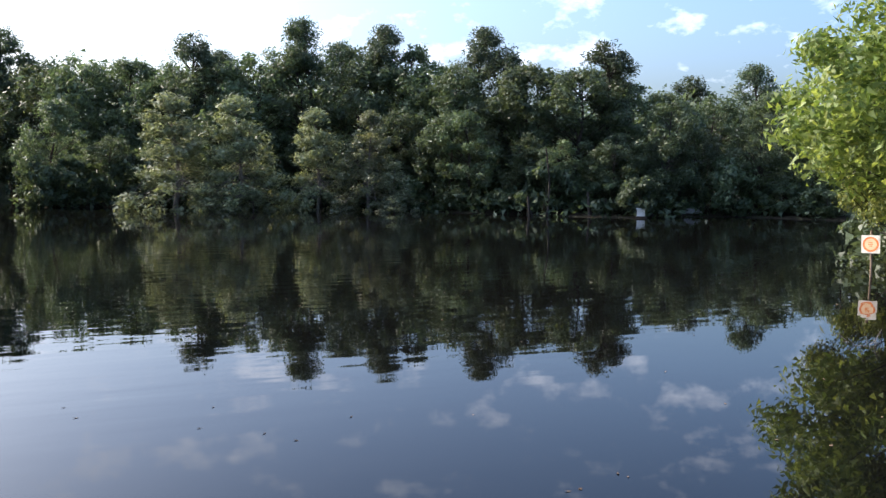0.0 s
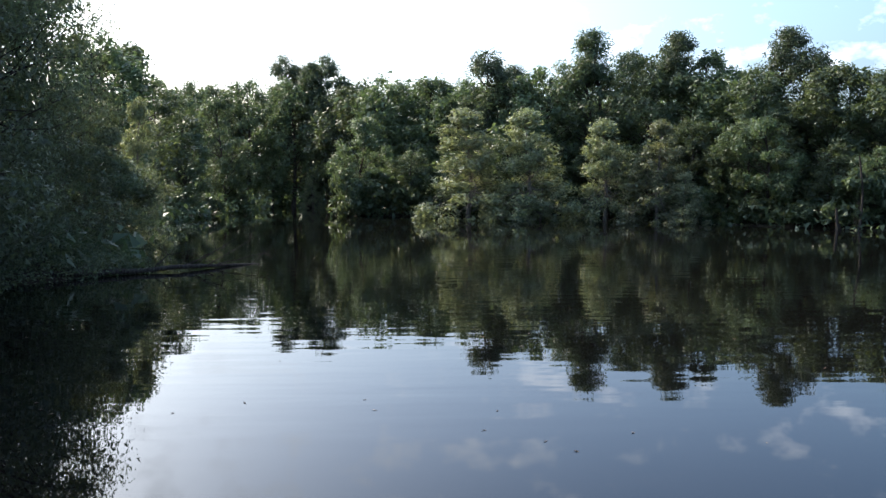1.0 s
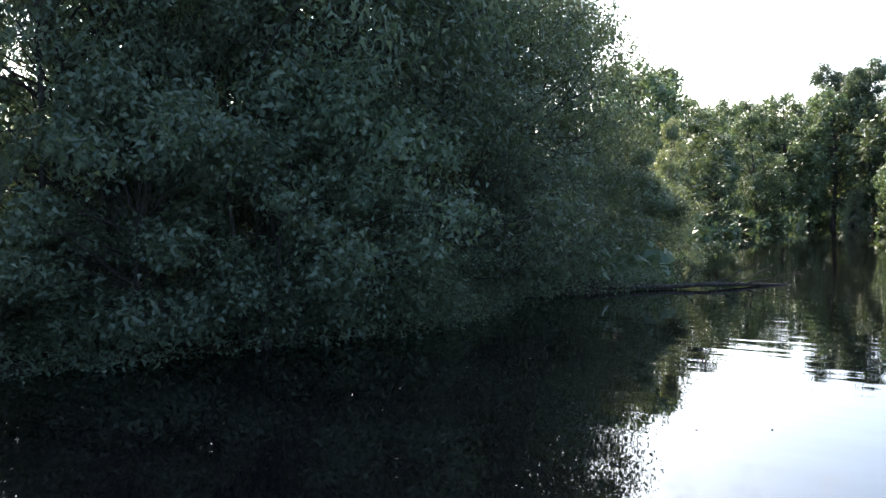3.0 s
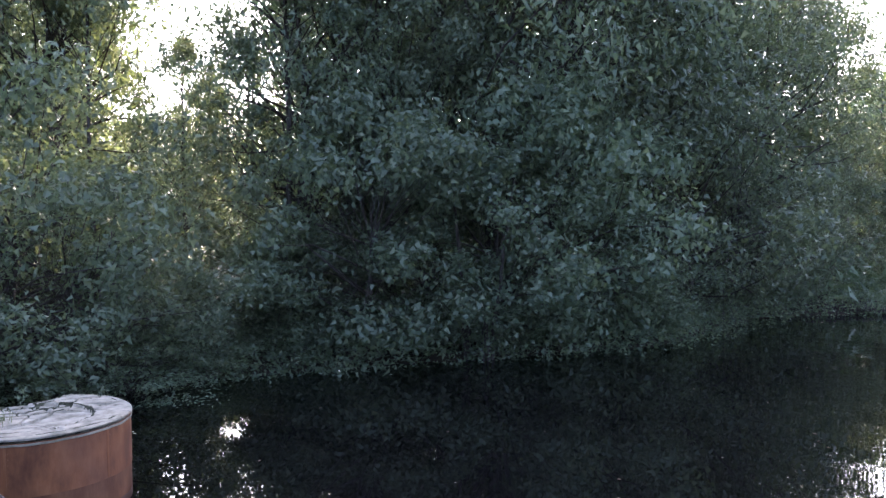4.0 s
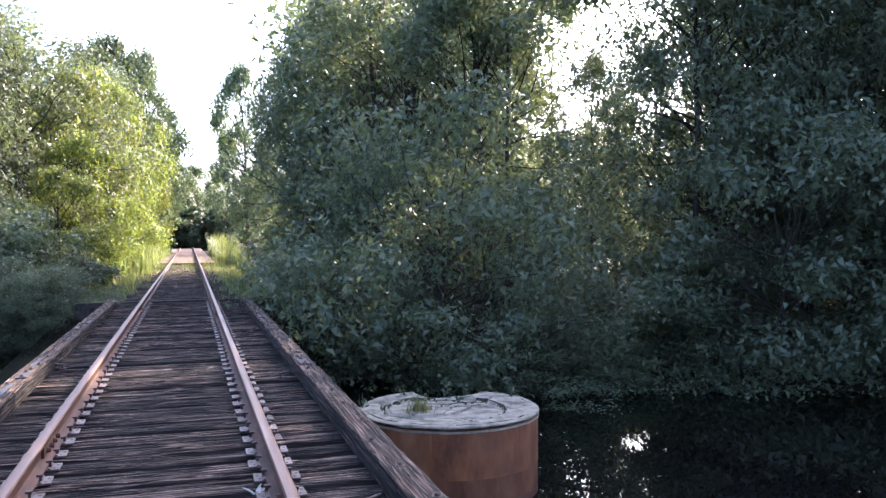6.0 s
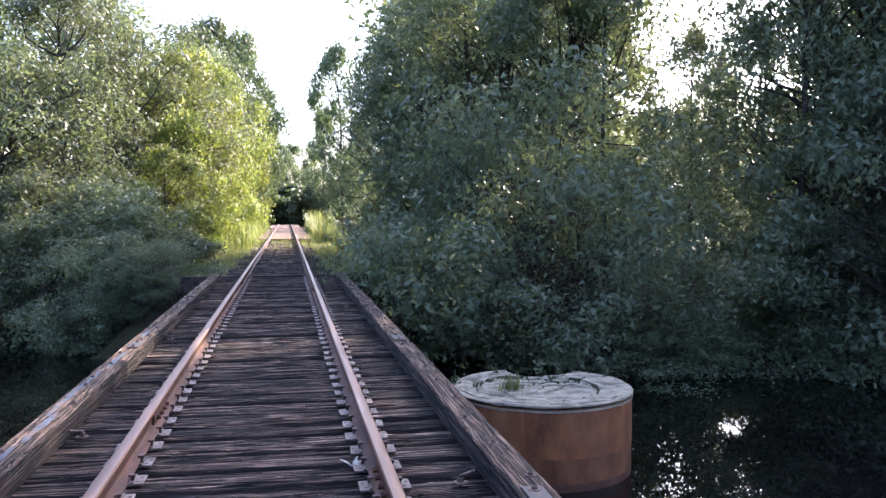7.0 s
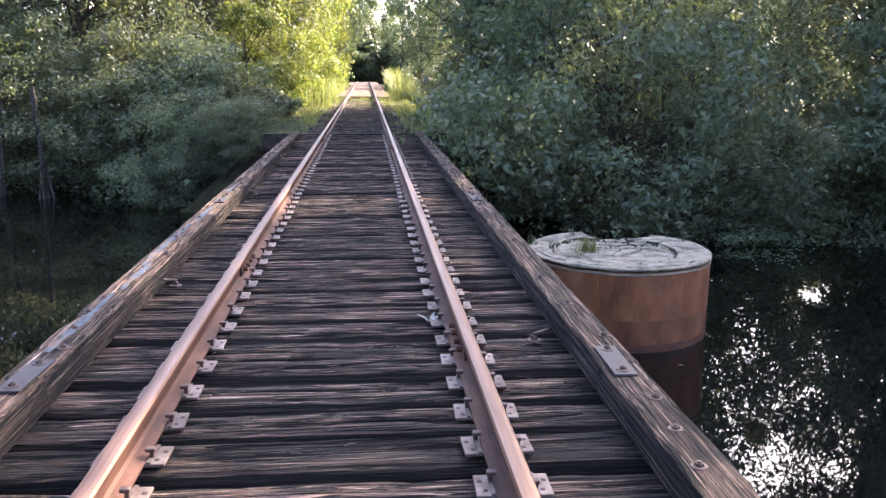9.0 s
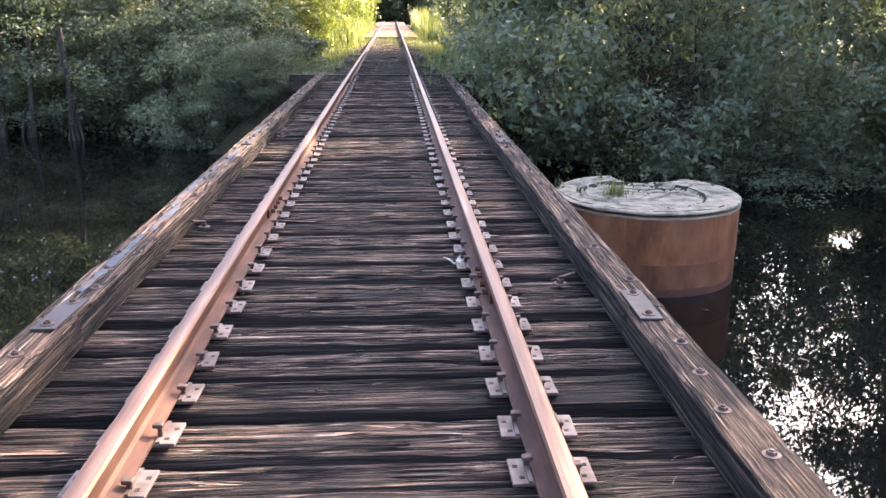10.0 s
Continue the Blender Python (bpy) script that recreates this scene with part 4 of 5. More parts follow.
NEAR_SHRUBS = [(14.6, 24.0, 0.0), (14.5, 20.4, 0.12), (17.5, 19.4, 0.19), (20.5, 18.8, 0.08), (22.6, 18.4, -0.115), (26.5, 20.5, -0.12), (29.5, 23.5, -0.06), (31.6, 23.0, -0.02), (34, 21.5, 0.0), (38, 20.8, 0.16),
               (42, 21.8, 0.0), (47.5, 21.7, 0.1), (51.5, 22.6, 0.18), (55.5, 24.2, 0.02), (60, 27.5, 0.16), (64, 32, 0.06), (67, 38, 0.06), (70.5, 41, 0.04), (72.5, 43, 0.02)]
for az, dist, top in NEAR_SHRUBS:
    plant(P_NSHRUB[0] if az < 30 or rt.random() < 0.4 else P_NSHRUB[1], az, dist, top, 1.25, group="shrubs of the near bank")

# beside the track
BESIDE = [(-9.5, 38, 0.25, 1.0), (-12, 44, 0.27, 1.0), (-13.5, 34, 0.25, 1.0), (-18, 32, 0.27, 1.0), (-23, 33, 0.28, 1.0), (-28, 34, 0.3, 1.0), (-34, 36, 0.3, 1.1),
          (-6.8, 56, 0.21, 0.9), (-5.6, 64, 0.225, 0.9), (-4.2, 76, 0.222, 0.9), (-3.1, 88, 0.21, 0.75), (3.7, 95, 0.2, 0.7), (5.4, 80, 0.2, 0.7), (6.4, 52, 0.16, 0.6), (-2.5, 112, 0.205, 0.7), (-1.5, 116, 0.15, 0.55), (2.2, 116, 0.12, 0.6),
          (-0.9, 135, 0.085, 1.0), (0.9, 140, 0.082, 1.0), (7.4, 42, 0.12, 0.6), (-0.2, 128, 0.03, 1.2), (0.9, 124, 0.02, 1.0), (-1.2, 124, 0.02, 1.0)]
for az, dist, top, width in BESIDE:
    plant(rt.choice(P_NEAR if dist < 60 else P_FAR), az, dist, top, width, group="trees beside the track")
for az, dist, top, width in [(-7.6, 33, 0.08, 0.75), (-7.0, 42, 0.19, 0.85), (-5.4, 52, 0.19, 0.8), (-3.9, 64, 0.17, 0.8), (-6.3, 38, 0.12, 0.75), (-5.2, 45, 0.12, 0.75), (-4.2, 54, 0.1, 0.75), (-3.3, 66, 0.1, 0.75), (-8.5, 46, 0.17, 0.9)]:
    plant(P_YELLOW, az, dist, top, width, group="sunlit trees beside the track")
for az, dist, top in [(-8.4, 27, -0.01), (-11, 27.5, 0.04), (-15, 27.8, 0.05), (-19, 29.5, 0.03), (-23, 30, 0.05), (-28, 31, 0.03), (-33, 34, 0.05), (-12.6, 23.0, -0.04), (11.0, 20.4, -0.04), (-7.6, 22.8, -0.03), (-9.2, 23.0, -0.035), (-10.6, 24.0, -0.02), (-11.5, 25.4, -0.01), (-14.5, 26.4, 0.0), (-17.5, 27.6, 0.0), (-20.5, 28.0, 0.01), (8.6, 23.6, -0.03), (9.6, 30, 0.0), (8.0, 40, 0.02), (6.6, 52, 0.02)]:
    plant(rt.choice(P_NSHRUB), az, dist, top, 0.8 if dist < 25 else 1.25, group="shrubs beside the track")
for x, y, size in ((-2.9, 21.4, 0.34), (-3.5, 21.9, 0.42), (-4.2, 22.6, 0.46), (-3.1, 22.4, 0.4), (-5.0, 23.4, 0.5), (2.9, 21.4, 0.34), (3.5, 21.2, 0.42), (4.2, 20.6, 0.45), (3.2, 22.3, 0.4)):
    stand(rt.choice(P_NSHRUB), x, y, max(ground_at(x, y), 0.0) - 0.05, rt.uniform(0, 360), size, size, group="low shrubs by the abutment")
for x, y, top in ((-3.6, 117, 0.03), (-1.6, 119, 0.012), (0.3, 118, 0.02), (1.9, 119, 0.01), (3.8, 117, 0.03), (-0.6, 122, 0.03), (1.0, 123, 0.035)):
    plant(rt.choice(P_SHRUB), math.degrees(math.atan2(x, y)), y, top, 1.2, group="shrubs at the end of the track")
# the sunlit tree by the marker
plant(P_BANK, 145.0, 33.0, 0.2, 1.05)
plant(P_BANK, 140.6, 38, 0.085, 0.6)
# behind the camera
for az in range(152, 330, 14):
    plant(P_BACK, az, 42 + rt.uniform(0, 8), rt.uniform(0.2, 0.3), 1.3, group="trees behind the bridge")


# ---------------- undergrowth and far woods, past counting ----------------
def along_shore(first, last):
    """Points and inland normals along a stretch of the shoreline, one every half metre."""
    pts = np.array(SHORE[first:last + 1], float)
    out = []
    for a, b in zip(pts, pts[1:]):
        k = max(2, int(np.hypot(*(b - a)) / 0.5))
        t = (np.arange(k) + 0.5)[:, None] / k
        d = (b - a) / np.hypot(*(b - a))
        nrm = np.array([-d[1], d[0]])
        mid = (a + b) / 2 + nrm * 0.5
        if shore_distance(mid[:1], mid[1:])[0] < 0:
            nrm = -nrm
        out.append(np.hstack([a + (b - a) * t, np.repeat(nrm[None], k, 0)]))
    return np.concatenate(out)


def undergrowth(seed, spans, clumps, per, leaf, depth, low, high, mat, label, overhang=0.8, keep_track=4.4, low_at=None):
    """Clumps of leaves behind a stretch of the shore, higher farther inland."""
    rng = np.random.default_rng(seed)
    base = np.concatenate([along_shore(a, b) for a, b in spans])
    pick = base[rng.integers(0, len(base), clumps)]
    d = -overhang + (depth + overhang) * rng.random(clumps) ** 1.05
    xy = pick[:, :2] + pick[:, 2:] * d[:, None] + rng.normal(size=(clumps, 2)) * 0.4
    top = low + (high - low) * np.clip(d / depth, 0, 1)
    z = np.maximum(0.1, top * rng.random(clumps) ** 0.8)
    c = np.column_stack([xy, z])
    c = c[(np.abs(c[:, 0]) > keep_track) | (np.abs(c[:, 1]) < 15)]
    if low_at:                             # a stretch of bearings where only low growth stands
        az = np.degrees(np.arctan2(c[:, 0] - EYE[0], c[:, 1]))
        c = c[~((az > low_at[0]) & (az < low_at[1]) & (c[:, 2] > np.maximum(0.9, 0.231 * np.hypot(c[:, 0], c[:, 1]) - 4.0)))]
    rc = (0.25 + 0.6 * leaf) * rng.uniform(1.2, 2.4, len(c))
    v = rng.normal(size=(len(c), per, 3))
    at = (c[:, None] + v * rc[:, None, None] * np.array([0.5, 0.5, 0.38])).reshape(-1, 3)
    at[:, 2] = np.maximum(at[:, 2], 0.04)
    s = Sheaf()
    s.leaves(rng, at, leaf, 0.75, 0.4, 0.3)
    tagged(new("undergrowth", s.mesh("undergrowth", mat)), label, "undergrowth", kind="stuff")


undergrowth(1, [(0, 5)], 5000, 40, 0.1, 14, 0.5, 7.0, M_LEAF, "dense dark undergrowth along the near river bank", overhang=0.3, low_at=(22.3, 31))
undergrowth(2, [(5, 9)], 1500, 16, 0.5, 16, 1.0, 7.0, M_LEAF_FAR, "dark undergrowth receding along the river bank")
undergrowth(3, [(9, 21)], 4600, 14, 0.5, 18, 1.0, 10.0, M_LEAF_FAR, "dark understorey of the far river bank", overhang=0.2)
undergrowth(4, [(27, 31)], 2600, 24, 0.17, 12, 0.5, 6.0, M_LEAF, "dense undergrowth along the bank beside the track", overhang=0.3)
undergrowth(5, [(21, 24)], 1500, 14, 0.22, 9, 0.4, 4.0, M_LEAF_FAR, "undergrowth along the bank behind the marker")
undergrowth(6, [(24, 27)], 900, 12, 0.6, 14, 1.0, 8.0, M_LEAF_FAR, "undergrowth along the bank behind the bridge")


def woods_behind(seed, az0, az1, d0, d1, slope, count, label, leaf=0.34, spread=0.85, mat=M_LEAF):
    """The closed woods behind the bank's first trees, as clumps of leaves."""
    rng = np.random.default_rng(seed)
    a, d = np.radians(rng.uniform(az0, az1, count)), rng.uniform(d0, d1, count)
    z = 0.5 + (EYE[2] + slope * d - 0.5) * rng.random(count) ** 0.75
    c = np.column_stack([EYE[0] + d * np.sin(a), d * np.cos(a), z])
    at = (c[:, None] + rng.normal(size=(count, 15, 3)) * np.array([spread, spread, spread * 0.7])).reshape(-1, 3)
    s = Sheaf()
    s.leaves(rng, at, leaf, 0.6, 0.4)
    tagged(new("woods", s.mesh("woods", mat)), label, "woods", kind="stuff")


woods_behind(1, 34, 62, 31, 42, 0.4, 5600, "dark closed woods behind the near bank")
woods_behind(6, 59, 67.5, 37, 48, 0.29, 1100, "dark closed woods behind the point of the bank")
woods_behind(2, 7, 22, 31, 42, 0.27, 2200, "dark closed woods behind the bank beside the track")
woods_behind(3, 21, 35, 56, 68, 0.1, 900, "low dark woods seen through a gap in the bank's trees")
woods_behind(4, -36, -9, 38, 50, 0.22, 2400, "dark closed woods behind the bank beyond the track")
woods_behind(7, 69, 90, 138, 155, 0.088, 1500, "closed woods behind the river's far bend", 0.9, 1.7, M_LEAF_FAR)
woods_behind(8, 88, 113, 97, 112, 0.1, 1700, "closed woods behind the far bank", 0.75, 1.4, M_LEAF_FAR)
woods_behind(9, 111, 140, 90, 108, 0.072, 1500, "lower woods behind the far bank", 0.75, 1.4, M_LEAF_FAR)
woods_behind(5, -3.2, 3.2, 124, 140, 0.06, 420, "dark woods closing the end of the track")


def far_woods():
    rng = np.random.default_rng(6)
    k = 1900
    a, d = rng.uniform(0, 2 * np.pi, k), rng.uniform(150, 230, k)
    c = np.column_stack([d * np.sin(a), d * np.cos(a), rng.uniform(0.5, 11, k)])
    at = (c[:, None] + rng.normal(size=(k, 16, 3)) * np.array([2.2, 2.2, 1.3])).reshape(-1, 3)
    s = Sheaf()
    s.leaves(rng, at, 1.7, 0.7, 0.3)
    tagged(new("far_woods", s.mesh("far_woods", M_LEAF_FAR)), "distant dark green woods closing the view", "woods", kind="stuff")


far_woods()
for proto, _tall in PROTOS:
    for o in (*proto.children_recursive, proto):
        bpy.data.objects.remove(o)


# ---------------- grass ----------------
def blades(name, seed, at, height, width, label, mat):
    """Tapered, bent blades of grass at the places given."""
    rng = np.random.default_rng(seed)
    k = len(at)
    h = (height * rng.uniform(0.35, 1.35, k) * (0.8 + 0.35 * np.sin(at[:, 1] * 1.7 + at[:, 0] * 2.3)))[:, None]
    a = rng.uniform(0, 2 * np.pi, k)
    side = np.column_stack([np.cos(a), np.sin(a), np.zeros(k)]) * (width * rng.uniform(0.7, 1.3, k))[:, None]
    bend = np.column_stack([-np.sin(a), np.cos(a), np.zeros(k)]) * h * rng.uniform(-0.45, 0.45, k)[:, None]
    up = np.array([[0, 0, 1.0]])
    mid = at + up * h * 0.6 + bend * 0.35
    tip = at + up * h + bend
    v = np.stack([at - side / 2, at + side / 2, mid + side * 0.35, mid - side * 0.35, mid - side * 0.35, mid + side * 0.35, tip + side * 0.06, tip - side * 0.06], 1)
    s = Sheaf()
    s.add(v.reshape(-1, 3), np.arange(8 * k).reshape(-1, 4))
    return tagged(new(name, s.mesh(name, mat)), label, "grass", kind="stuff")


def scatter(seed, count, x0, x1, y0, y1, keep=None):
    rng = np.random.default_rng(seed)
    k = count
    tuft = np.column_stack([rng.uniform(x0, x1, k // 8), rng.uniform(y0, y1, k // 8)])
    xy = np.repeat(tuft, 8, axis=0) + rng.normal(size=(len(tuft) * 8, 2)) * 0.07
    if keep is not None:
        xy = xy[keep(xy[:, 0], xy[:, 1], rng)]
    return np.column_stack([xy, ground_height(xy[:, 0], xy[:, 1]) - 0.02])


blades("grass", 1, scatter(1, 20000, -3.4, 3.2, 21.3, 62, lambda x, y, r: (np.abs(x) > 0.95) & (np.abs(np.abs(x) - 0.75) > 0.09) | ((y > 37) & (np.abs(x) < 0.66) & (r.random(len(x)) < 0.5))),
       0.22, 0.022, "short yellow-green grass growing over the track's shoulders", M_GRASS)
blades("grass", 2, scatter(2, 16000, -1.35, 1.35, 21.6, 46, lambda x, y, r: (np.abs(((y - END - 0.55) / 0.52) % 1 - 0.5) < 0.17) & (np.abs(np.abs(x) - 0.75) > 0.08) & (r.random(len(x)) < 0.06 + 0.04 * (y - 21))),
       0.15, 0.016, "sparse green grass growing between the rails", M_GRASS)
blades("tall_grass", 3, scatter(3, 7000, 2.1, 3.9, 48, 84), 1.35, 0.05, "tall sunlit yellow-green grass beside the track", M_GRASS)
blades("tall_grass", 4, scatter(4, 5200, -4.0, -1.5, 40, 90), 0.9, 0.05, "tall dry grass below the sunlit trees", M_GRASS)
b_bed = bmesh.new()
box(b_bed, -1.7, 1.7, 52, 116, DECK - 0.3, DECK - 0.02)
tagged(part("ballast_bed", b_bed, M_BALLAST, None), "reddish gravel bed of the track beyond the bridge", "track bed", kind="structure")
approach = tagged(new("approach_ties"), "half-buried weathered ties of the track beyond the bridge", "railway ties")
for k in range(47):
    t = part_of("tie", rng_t.choice(PLAIN_TIES), approach)
    t.matrix_basis = pose(rng_t.uniform(-0.05, 0.05), END + 0.55 + k * 0.52, DECK - 0.004 - 0.0012 * k, 0, 0, rng_t.uniform(-0.8, 0.8)) @ Matrix.Diagonal((0.86, 1, 1, 1))


# ---------------- things on the water and the banks ----------------
def marker_sign():
    thing = new("marker_sign")
    x, y = polar(139.4, 32.7)
    thing.matrix_basis = pose(x, y, 0, 0, -2.0, -158)
    part("post", cyl(bmesh.new(), 0, 0.05, -1.6, 1.62, 0.045, 0.042, 14), M_POST, thing, "thin weathered wooden post", smooth=False)
    panel = part("panel", box(bmesh.new(), -0.31, 0.31, -0.018, 0.0, 0.83, 1.45), M_SIGN, thing, "square white board", bevel=0.006)
    bm = bmesh.new()
    rot = Matrix.Rotation(radians(90), 4, "X")
    n = 40
    ring = []
    for r in (0.2, 0.262):
        ring.append([bm.verts.new((r * math.cos(2 * math.pi * i / n), -0.024, 1.14 + r * math.sin(2 * math.pi * i / n))) for i in range(n)])
    for i in range(n):
        bm.faces.new((ring[0][i], ring[0][(i + 1) % n], ring[1][(i + 1) % n], ring[1][i]))
    part("ring", bm, M_ORANGE, panel, "orange circle")
    bm = bmesh.new()
    bmesh.ops.create_circle(bm, cap_ends=True, segments=40, radius=0.2, matrix=Matrix.Translation((0, -0.0225, 1.14)) @ rot)
    part("disc", bm, M_PEACH, panel, "faded orange disc")
    bm = bmesh.new()
    for z, wd in ((1.2, 0.13), (1.14, 0.17), (1.08, 0.12)):
        box(bm, -wd / 2, wd / 2, -0.027, -0.0235, z - 0.014, z + 0.014)
    part("lettering", bm, M_ORANGE, panel, "worn unreadable lettering bars")
    return tagged(thing, "white marker sign with an orange circle on a post in water", "sign")


M_POST = surface("weathered_post_wood", [(0.35, (0.12, 0.085, 0.06)), (0.65, (0.3, 0.22, 0.16))], scale=(6, 6, 0.6), noise_scale=4, bump=0.5)
M_SIGN = surface("faded_white_board", [(0.35, (0.62, 0.58, 0.52)), (0.65, (0.8, 0.77, 0.72))], noise_scale=3, bump=0.1, rough=0.6)
M_ORANGE = surface("faded_orange_paint", [(0.35, (0.7, 0.2, 0.06)), (0.65, (0.82, 0.3, 0.1))], noise_scale=5, bump=0.1, rough=0.6)
M_PEACH = surface("faded_peach_paint", [(0.35, (0.75, 0.48, 0.28)), (0.65, (0.85, 0.62, 0.4))], noise_scale=4, bump=0.1, rough=0.6)
M_WHITEBOX = surface("weathered_white_paint", [(0.35, (0.5, 0.5, 0.48)), (0.65, (0.75, 0.75, 0.73))], noise_scale=3, bump=0.2, rough=0.6)
M_BOAT = surface("dull_grey_boat_metal", [(0.35, (0.22, 0.23, 0.23)), (0.65, (0.42, 0.43, 0.43))], noise_scale=2, bump=0.2, rough=0.5, metal=0.3)
marker_sign()


def shore_box():
    thing = new("floating_box")
    x, y = polar(125.6, 68.6)
    thing.matrix_basis = pose(x, y, 0, 0, 0, 55)
    part("float", box(bmesh.new(), -0.45, 0.45, -0.4, 0.4, -0.15, 0.16), M_BEAM, thing, "dark low float", bevel=0.03)
    part("box", box(bmesh.new(), -0.32, 0.32, -0.28, 0.28, 0.16, 0.72), M_WHITEBOX, thing, bevel=0.03)
    part("lid", box(bmesh.new(), -0.38, 0.38, -0.33, 0.33, 0.72, 0.8), M_WHITEBOX, thing, bevel=0.02)
    return tagged(thing, "small white box on a dark float by the bank", "box")


shore_box()


def upturned_boat():
    bm = bmesh.new()
    prof = [(-0.62, 0.0), (-0.6, 0.2), (-0.45, 0.38), (-0.2, 0.44), (0.2, 0.44), (0.45, 0.38), (0.6, 0.2), (0.62, 0.0)]
    rows = []
    for i in range(9):
        t = i / 8
        taper = 0.55 + 0.45 * min(1, t * 2.2) - 0.12 * max(0, t - 0.6)
        rows.append([bm.verts.new((x * taper, -1.6 + 3.2 * t, z * (0.75 + 0.25 * min(1, t * 2)))) for x, z in prof])
    for a, b in zip(rows, rows[1:]):
        for k in range(len(prof) - 1):
            bm.faces.new((a[k], b[k], b[k + 1], a[k + 1]))
    bm.faces.new(rows[0])
    bm.faces.new(rows[-1][::-1])
    x, y = polar(129.0, 75.0)
    boat = part("upturned_boat", bm, M_BOAT, None, smooth=False)
    boat.matrix_basis = pose(x, y, 0.12, 4, 0, 40)
    return tagged(boat, "small pale upturned boat lying on the far bank", "boat")


upturned_boat()


def fallen_log():
    rng = np.random.default_rng(17)
    thing = new("fallen_log")
    s = Sheaf()
    path = np.array([(25.5, 17.0, 0.35), (28.3, 14.4, 0.26), (30.2, 12.1, 0.20), (32.2, 9.6, 0.10), (33.2, 8.3, 0.17), (34.3, 7.3, 0.1), (36.2, 5.7, -0.02)])
    s.tube(path, [0.13, 0.125, 0.12, 0.1, 0.085, 0.07, 0.04], 9)
    part_of("log", s.mesh("log", M_BARK, True), thing)
    for a, b, r in (((33.2, 8.3, 0.15), (35.0, 6.4, 1.15), 0.035), ((34.0, 7.5, 0.1), (36.6, 6.2, 0.9), 0.03), ((34.4, 7.2, 0.1), (35.6, 5.2, 0.55), 0.03), ((32.6, 9.1, 0.15), (33.6, 8.0, 0.75), 0.03),
                    ((34.8, 6.8, 0.05), (37.4, 5.6, 0.45), 0.025), ((33.6, 7.9, 0.1), (34.4, 6.6, 0.95), 0.022)):
        s = Sheaf()
        limb = bent(rng, a, b, 7, 0.1)
        s.tube(limb, np.linspace(r, r * 0.3, 7), 5)
        for _ in range(5):
            p = limb[rng.integers(2, 7)]
            s.tube(bent(rng, p, p + rng.normal(size=3) * 0.35 + np.array([0, 0, 0.15]), 4, 0.15), np.linspace(r * 0.35, 0.005, 4), 4)
        part_of("branch", s.mesh("branch", M_BARK, True), thing)
    return tagged(thing, "dark grey fallen log with bare branches lying in the dark water", "log")


fallen_log()


def buttressed_trunk(az, dist, h, r, lean, seed, label, bark=M_BARK):
    rng = np.random.default_rng(seed)
    thing = new("swamp_tree_trunk")
    x, y = polar(az, dist)
    thing.location = (x, y, 0)
    s = Sheaf()
    path = bent(rng, (0, 0, -0.8), (lean, 0.2, h), 10, 0.02)
    s.tube(path, r * np.array([2.3, 2.0, 1.45, 1.15, 1.0, 0.95, 0.9, 0.85, 0.8, 0.7]), 12)
    part_of("trunk", s.mesh("trunk", bark, True), thing)
    for k in range(5):
        a = k * 1.26 + rng.uniform(-0.3, 0.3)
        s = Sheaf()
        s.tube(bent(rng, (math.cos(a) * r * 2.6, math.sin(a) * r * 2.6, -0.5), (math.cos(a) * r * 0.5, math.sin(a) * r * 0.5, h * 0.28), 6, 0.03), r * np.linspace(0.7, 0.25, 6), 6)
        part_of("root", s.mesh("root", bark, True), thing)
    return tagged(thing, label, "tree trunk")


buttressed_trunk(-20.1, 25.4, 3.0, 0.09, -0.2, 1, "grey buttressed swamp tree trunk rising from the dark water")
buttressed_trunk(-22.6, 26.4, 3.0, 0.08, 0.2, 2, "grey swamp tree trunk rising from the dark water")
buttressed_trunk(-14.2, 25.2, 2.2, 0.08, -0.5, 3, "thin broken grey stump leaning at the bank")
for az, dist, h, r, lean, seed in ((-18.3, 26.6, 2.3, 0.06, 0.1, 12), (-24.2, 27.2, 2.6, 0.08, 0.1, 13)):
    buttressed_trunk(az, dist, h, r, lean, seed, "slim grey swamp tree trunk standing in the dark water")
buttressed_trunk(46.5, 20.6, 4.5, 0.05, 1.3, 4, "slim grey trunk leaning over the dark water")
buttressed_trunk(45.2, 21.0, 4.5, 0.05, -0.3, 5, "slim grey trunk standing in the dark water")

for az, h, r, lean, seed, bark, tone in ((104.2, 4.6, 0.09, 0.2, 6, M_PALEBARK, "pale"), (118.3, 1.6, 0.12, 0.0, 7, M_BARK, "dark grey"), (119.4, 5.5, 0.08, -0.1, 8, M_BARK, "dark grey"),
                                         (122.3, 2.0, 0.12, 0.1, 9, M_BARK, "dark grey")):
    buttressed_trunk(az, far_shore(az) - 0.6, h, r, lean, seed, f"slim {tone} trunk standing at the far waterline", bark)

old_tie = part_of("old_tie", TIE_MESHES[2], None)
old_tie.matrix_basis = pose(-2.5, 36.0, 1.9, 0, 0, 84) @ Matrix.Diagonal((0.3, 1.3, 1.0, 1))
tagged(old_tie, "dark discarded tie end lying on the shoulder", "railway tie")

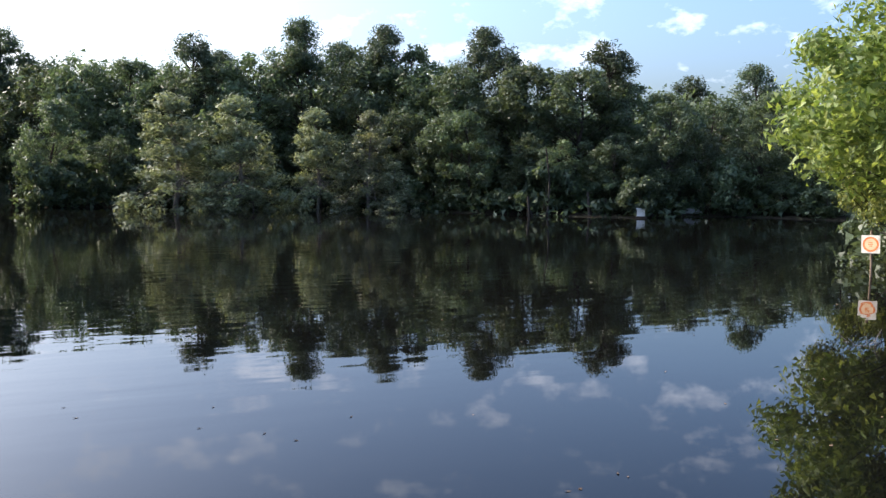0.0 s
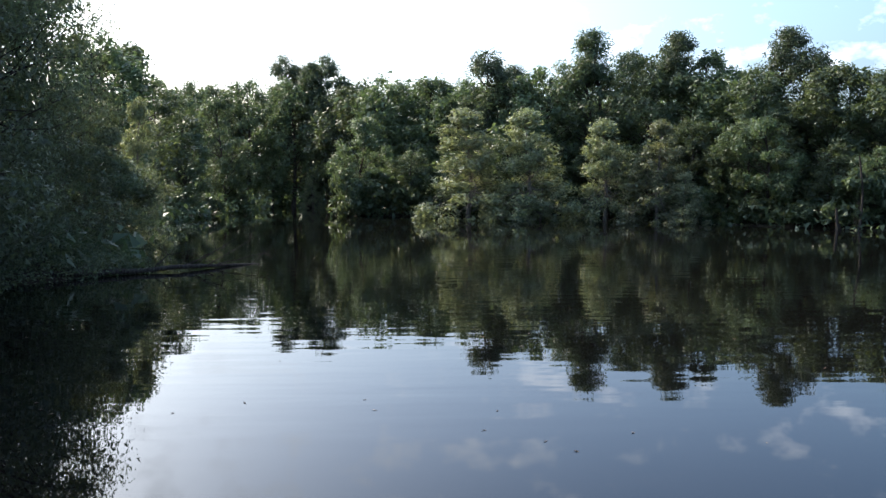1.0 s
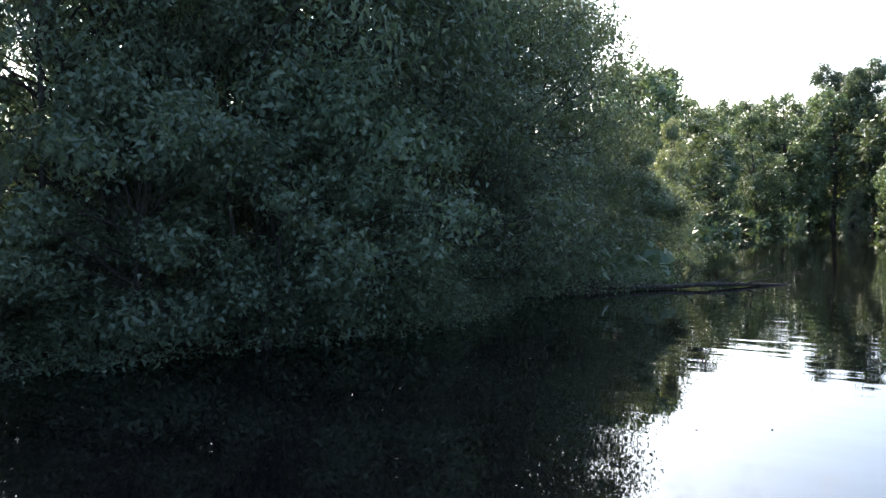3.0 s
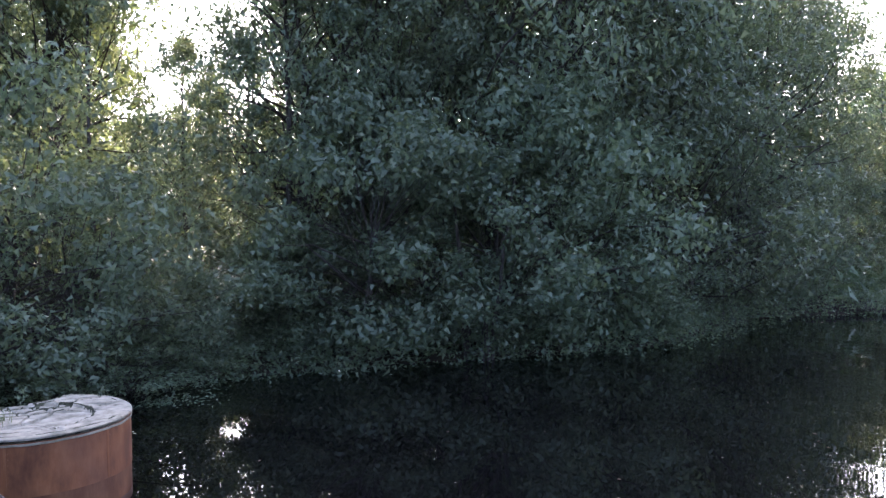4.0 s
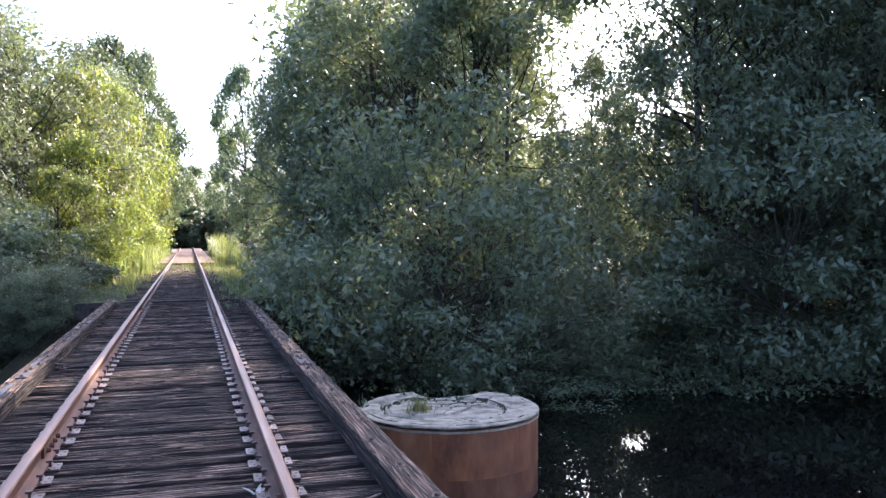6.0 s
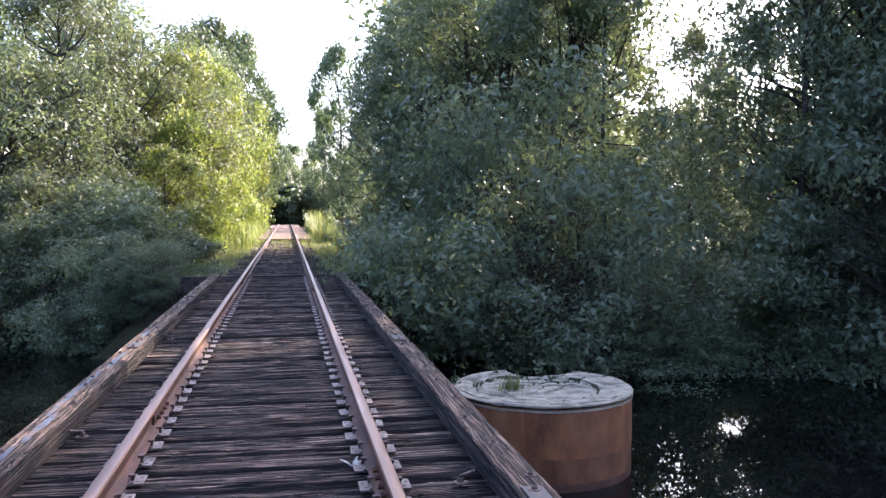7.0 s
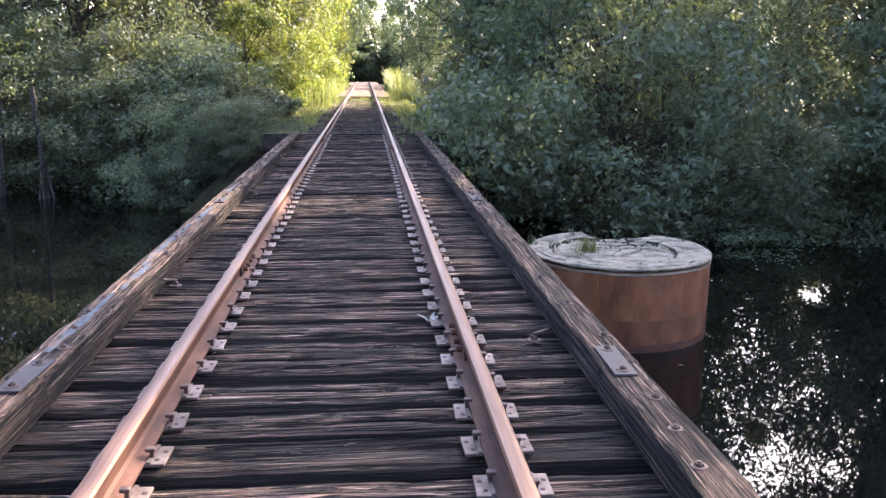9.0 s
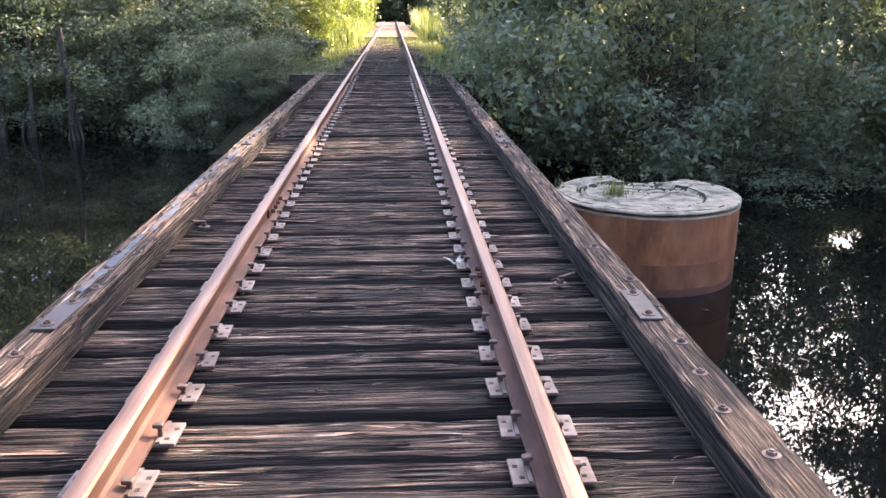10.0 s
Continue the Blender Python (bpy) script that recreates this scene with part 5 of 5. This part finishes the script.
# weeds on the caisson
rng_w = np.random.default_rng(3)
tuft = np.column_stack([PX - 0.42 + rng_w.normal(size=170) * 0.09, PY + 0.02 + rng_w.normal(size=170) * 0.09, np.full(170, PTOP - 0.06)])
blades("grass_tuft", 7, tuft, 0.17, 0.01, "small green grass tuft growing on the concrete cap", M_GRASS)
for wa, wr in ((168, 1.2), (75, 1.17), (112, 1.1), (60, 1.0), (20, 1.15)):
    px, py = PX + wr * math.cos(radians(wa)), PY + wr * math.sin(radians(wa))
    weed = np.column_stack([px + rng_w.normal(size=26) * 0.035, py + rng_w.normal(size=26) * 0.035, PTOP - 0.05 + rng_w.random(26) * 0.2])
    s = Sheaf()
    s.leaves(rng_w, weed, 0.06, 0.5, 0.3, corners=4)
    for _ in range(3):
        s.tube(bent(rng_w, (px, py, PTOP - 0.06), (px + rng_w.normal() * 0.04, py + rng_w.normal() * 0.04, PTOP + 0.2), 5, 0.05), np.linspace(0.005, 0.002, 5), 4)
    tagged(new("weed", s.mesh("weed", M_LEAF)), "small weed growing from the cracked concrete rim", "weed", group="weeds on the caisson")


# ---------------- litter on the deck and the water ----------------
def litter():
    """Dry grass stems and splinters lying on the ties."""
    rng = np.random.default_rng(12)
    k = 110
    y = FIRST + PITCH * rng.integers(-3, 34, k) + rng.uniform(-0.08, 0.08, k)
    x = np.where(rng.random(k) < 0.6, rng.uniform(-0.55, 0.6, k), rng.uniform(0.9, 1.25, k))
    s = Sheaf()
    for px, py in zip(x, y):
        a, ln = rng.uniform(0, np.pi), rng.uniform(0.012, 0.05)
        d = np.array([math.cos(a), math.sin(a) * 0.6, 0]) * ln
        p = np.array([px, py, DECK + 0.012])
        s.tube(np.array([p - d, p + (0, 0, 0.006), p + d]), [0.001, 0.0014, 0.0008], 3)
    tagged(new("dry_stems", s.mesh("dry_stems", M_STRAW)), "pale dry grass stems and splinters scattered on the ties", "litter", kind="stuff")


def dry_tuft():
    """A few pale dry blades caught beside the rail."""
    rng = np.random.default_rng(33)
    s = Sheaf()
    for k in range(9):
        a = rng.uniform(-0.3, 2 * math.pi)
        e = np.array([math.cos(a) * 0.075, math.sin(a) * 0.06, rng.uniform(0.01, 0.05)]) * rng.uniform(0.7, 1.2)
        s.tube(bent(rng, (0, 0, 0), e, 5, 0.08), [0.003, 0.006, 0.006, 0.004, 0.001], 4)
    ob = new("dry_grass_tuft", s.mesh("dry_grass_tuft", M_PALESTRAW, True))
    ob.location = (0.6, FIRST + 7 * PITCH + 0.06, DECK + 0.004)
    tagged(ob, "small pale dried tuft of grass lying beside the rail", "dry grass")


def floating_leaves():
    rng = np.random.default_rng(14)
    k = 170
    a, d = np.radians(rng.uniform(20, 140, k)), rng.uniform(7, 34, k)
    at = np.column_stack([d * np.sin(a), d * np.cos(a), np.full(k, 0.006)])
    at = at[shore_distance(at[:, 0], at[:, 1]) < -0.5]
    n = len(at)
    t = rng.uniform(0, 2 * np.pi, n)
    u = np.column_stack([np.cos(t), np.sin(t), np.zeros(n)]) * rng.uniform(0.02, 0.05, n)[:, None]
    w = np.column_stack([-np.sin(t), np.cos(t), np.zeros(n)]) * rng.uniform(0.012, 0.03, n)[:, None]
    v = np.stack([at - u, at + w, at + u + (0, 0, 0.008), at - w], 1).reshape(-1, 3)
    tagged(new("floating_leaves", mesh_of("floating_leaves", v, np.arange(4 * n).reshape(-1, 4), [M_DEADLEAF])), "brown fallen leaves floating on the still water", "leaves", kind="stuff")


def stray_twig(az, dist, seed):
    rng = np.random.default_rng(seed)
    x, y = polar(az, dist)
    s = Sheaf()
    for _ in range(6):
        e = np.array([x, y, 0]) + np.array([rng.normal() * 0.45, rng.normal() * 0.45, rng.uniform(0.1, 0.5)])
        limb = bent(rng, (x, y, -0.3), e, 6, 0.12)
        s.tube(limb, np.linspace(0.014, 0.004, 6), 5)
        s.tube(bent(rng, limb[3], limb[3] + rng.normal(size=3) * 0.2, 4, 0.1), np.linspace(0.007, 0.003, 4), 4)
    tagged(new("bare_twig", s.mesh("bare_twig", M_PALEBARK, True)), "bare grey twigs sticking out of the water", "twig", group="twigs in the water")


M_STRAW = surface("dry_straw", [(0.35, (0.16, 0.13, 0.09)), (0.65, (0.34, 0.29, 0.21))], noise_scale=20, bump=0.1, rough=0.8)
M_PALESTRAW = surface("bleached_dry_blades", [(0.35, (0.42, 0.39, 0.33)), (0.65, (0.65, 0.62, 0.55))], noise_scale=20, bump=0.1, rough=0.8)
M_DEADLEAF = surface("dead_leaf_brown", [(0.35, (0.08, 0.05, 0.03)), (0.65, (0.25, 0.17, 0.1))], noise_scale=6, bump=0.1, rough=0.8)
litter()
dry_tuft()
floating_leaves()
stray_twig(139.3, 19.5, 1)
stray_twig(62.0, 30.5, 2)
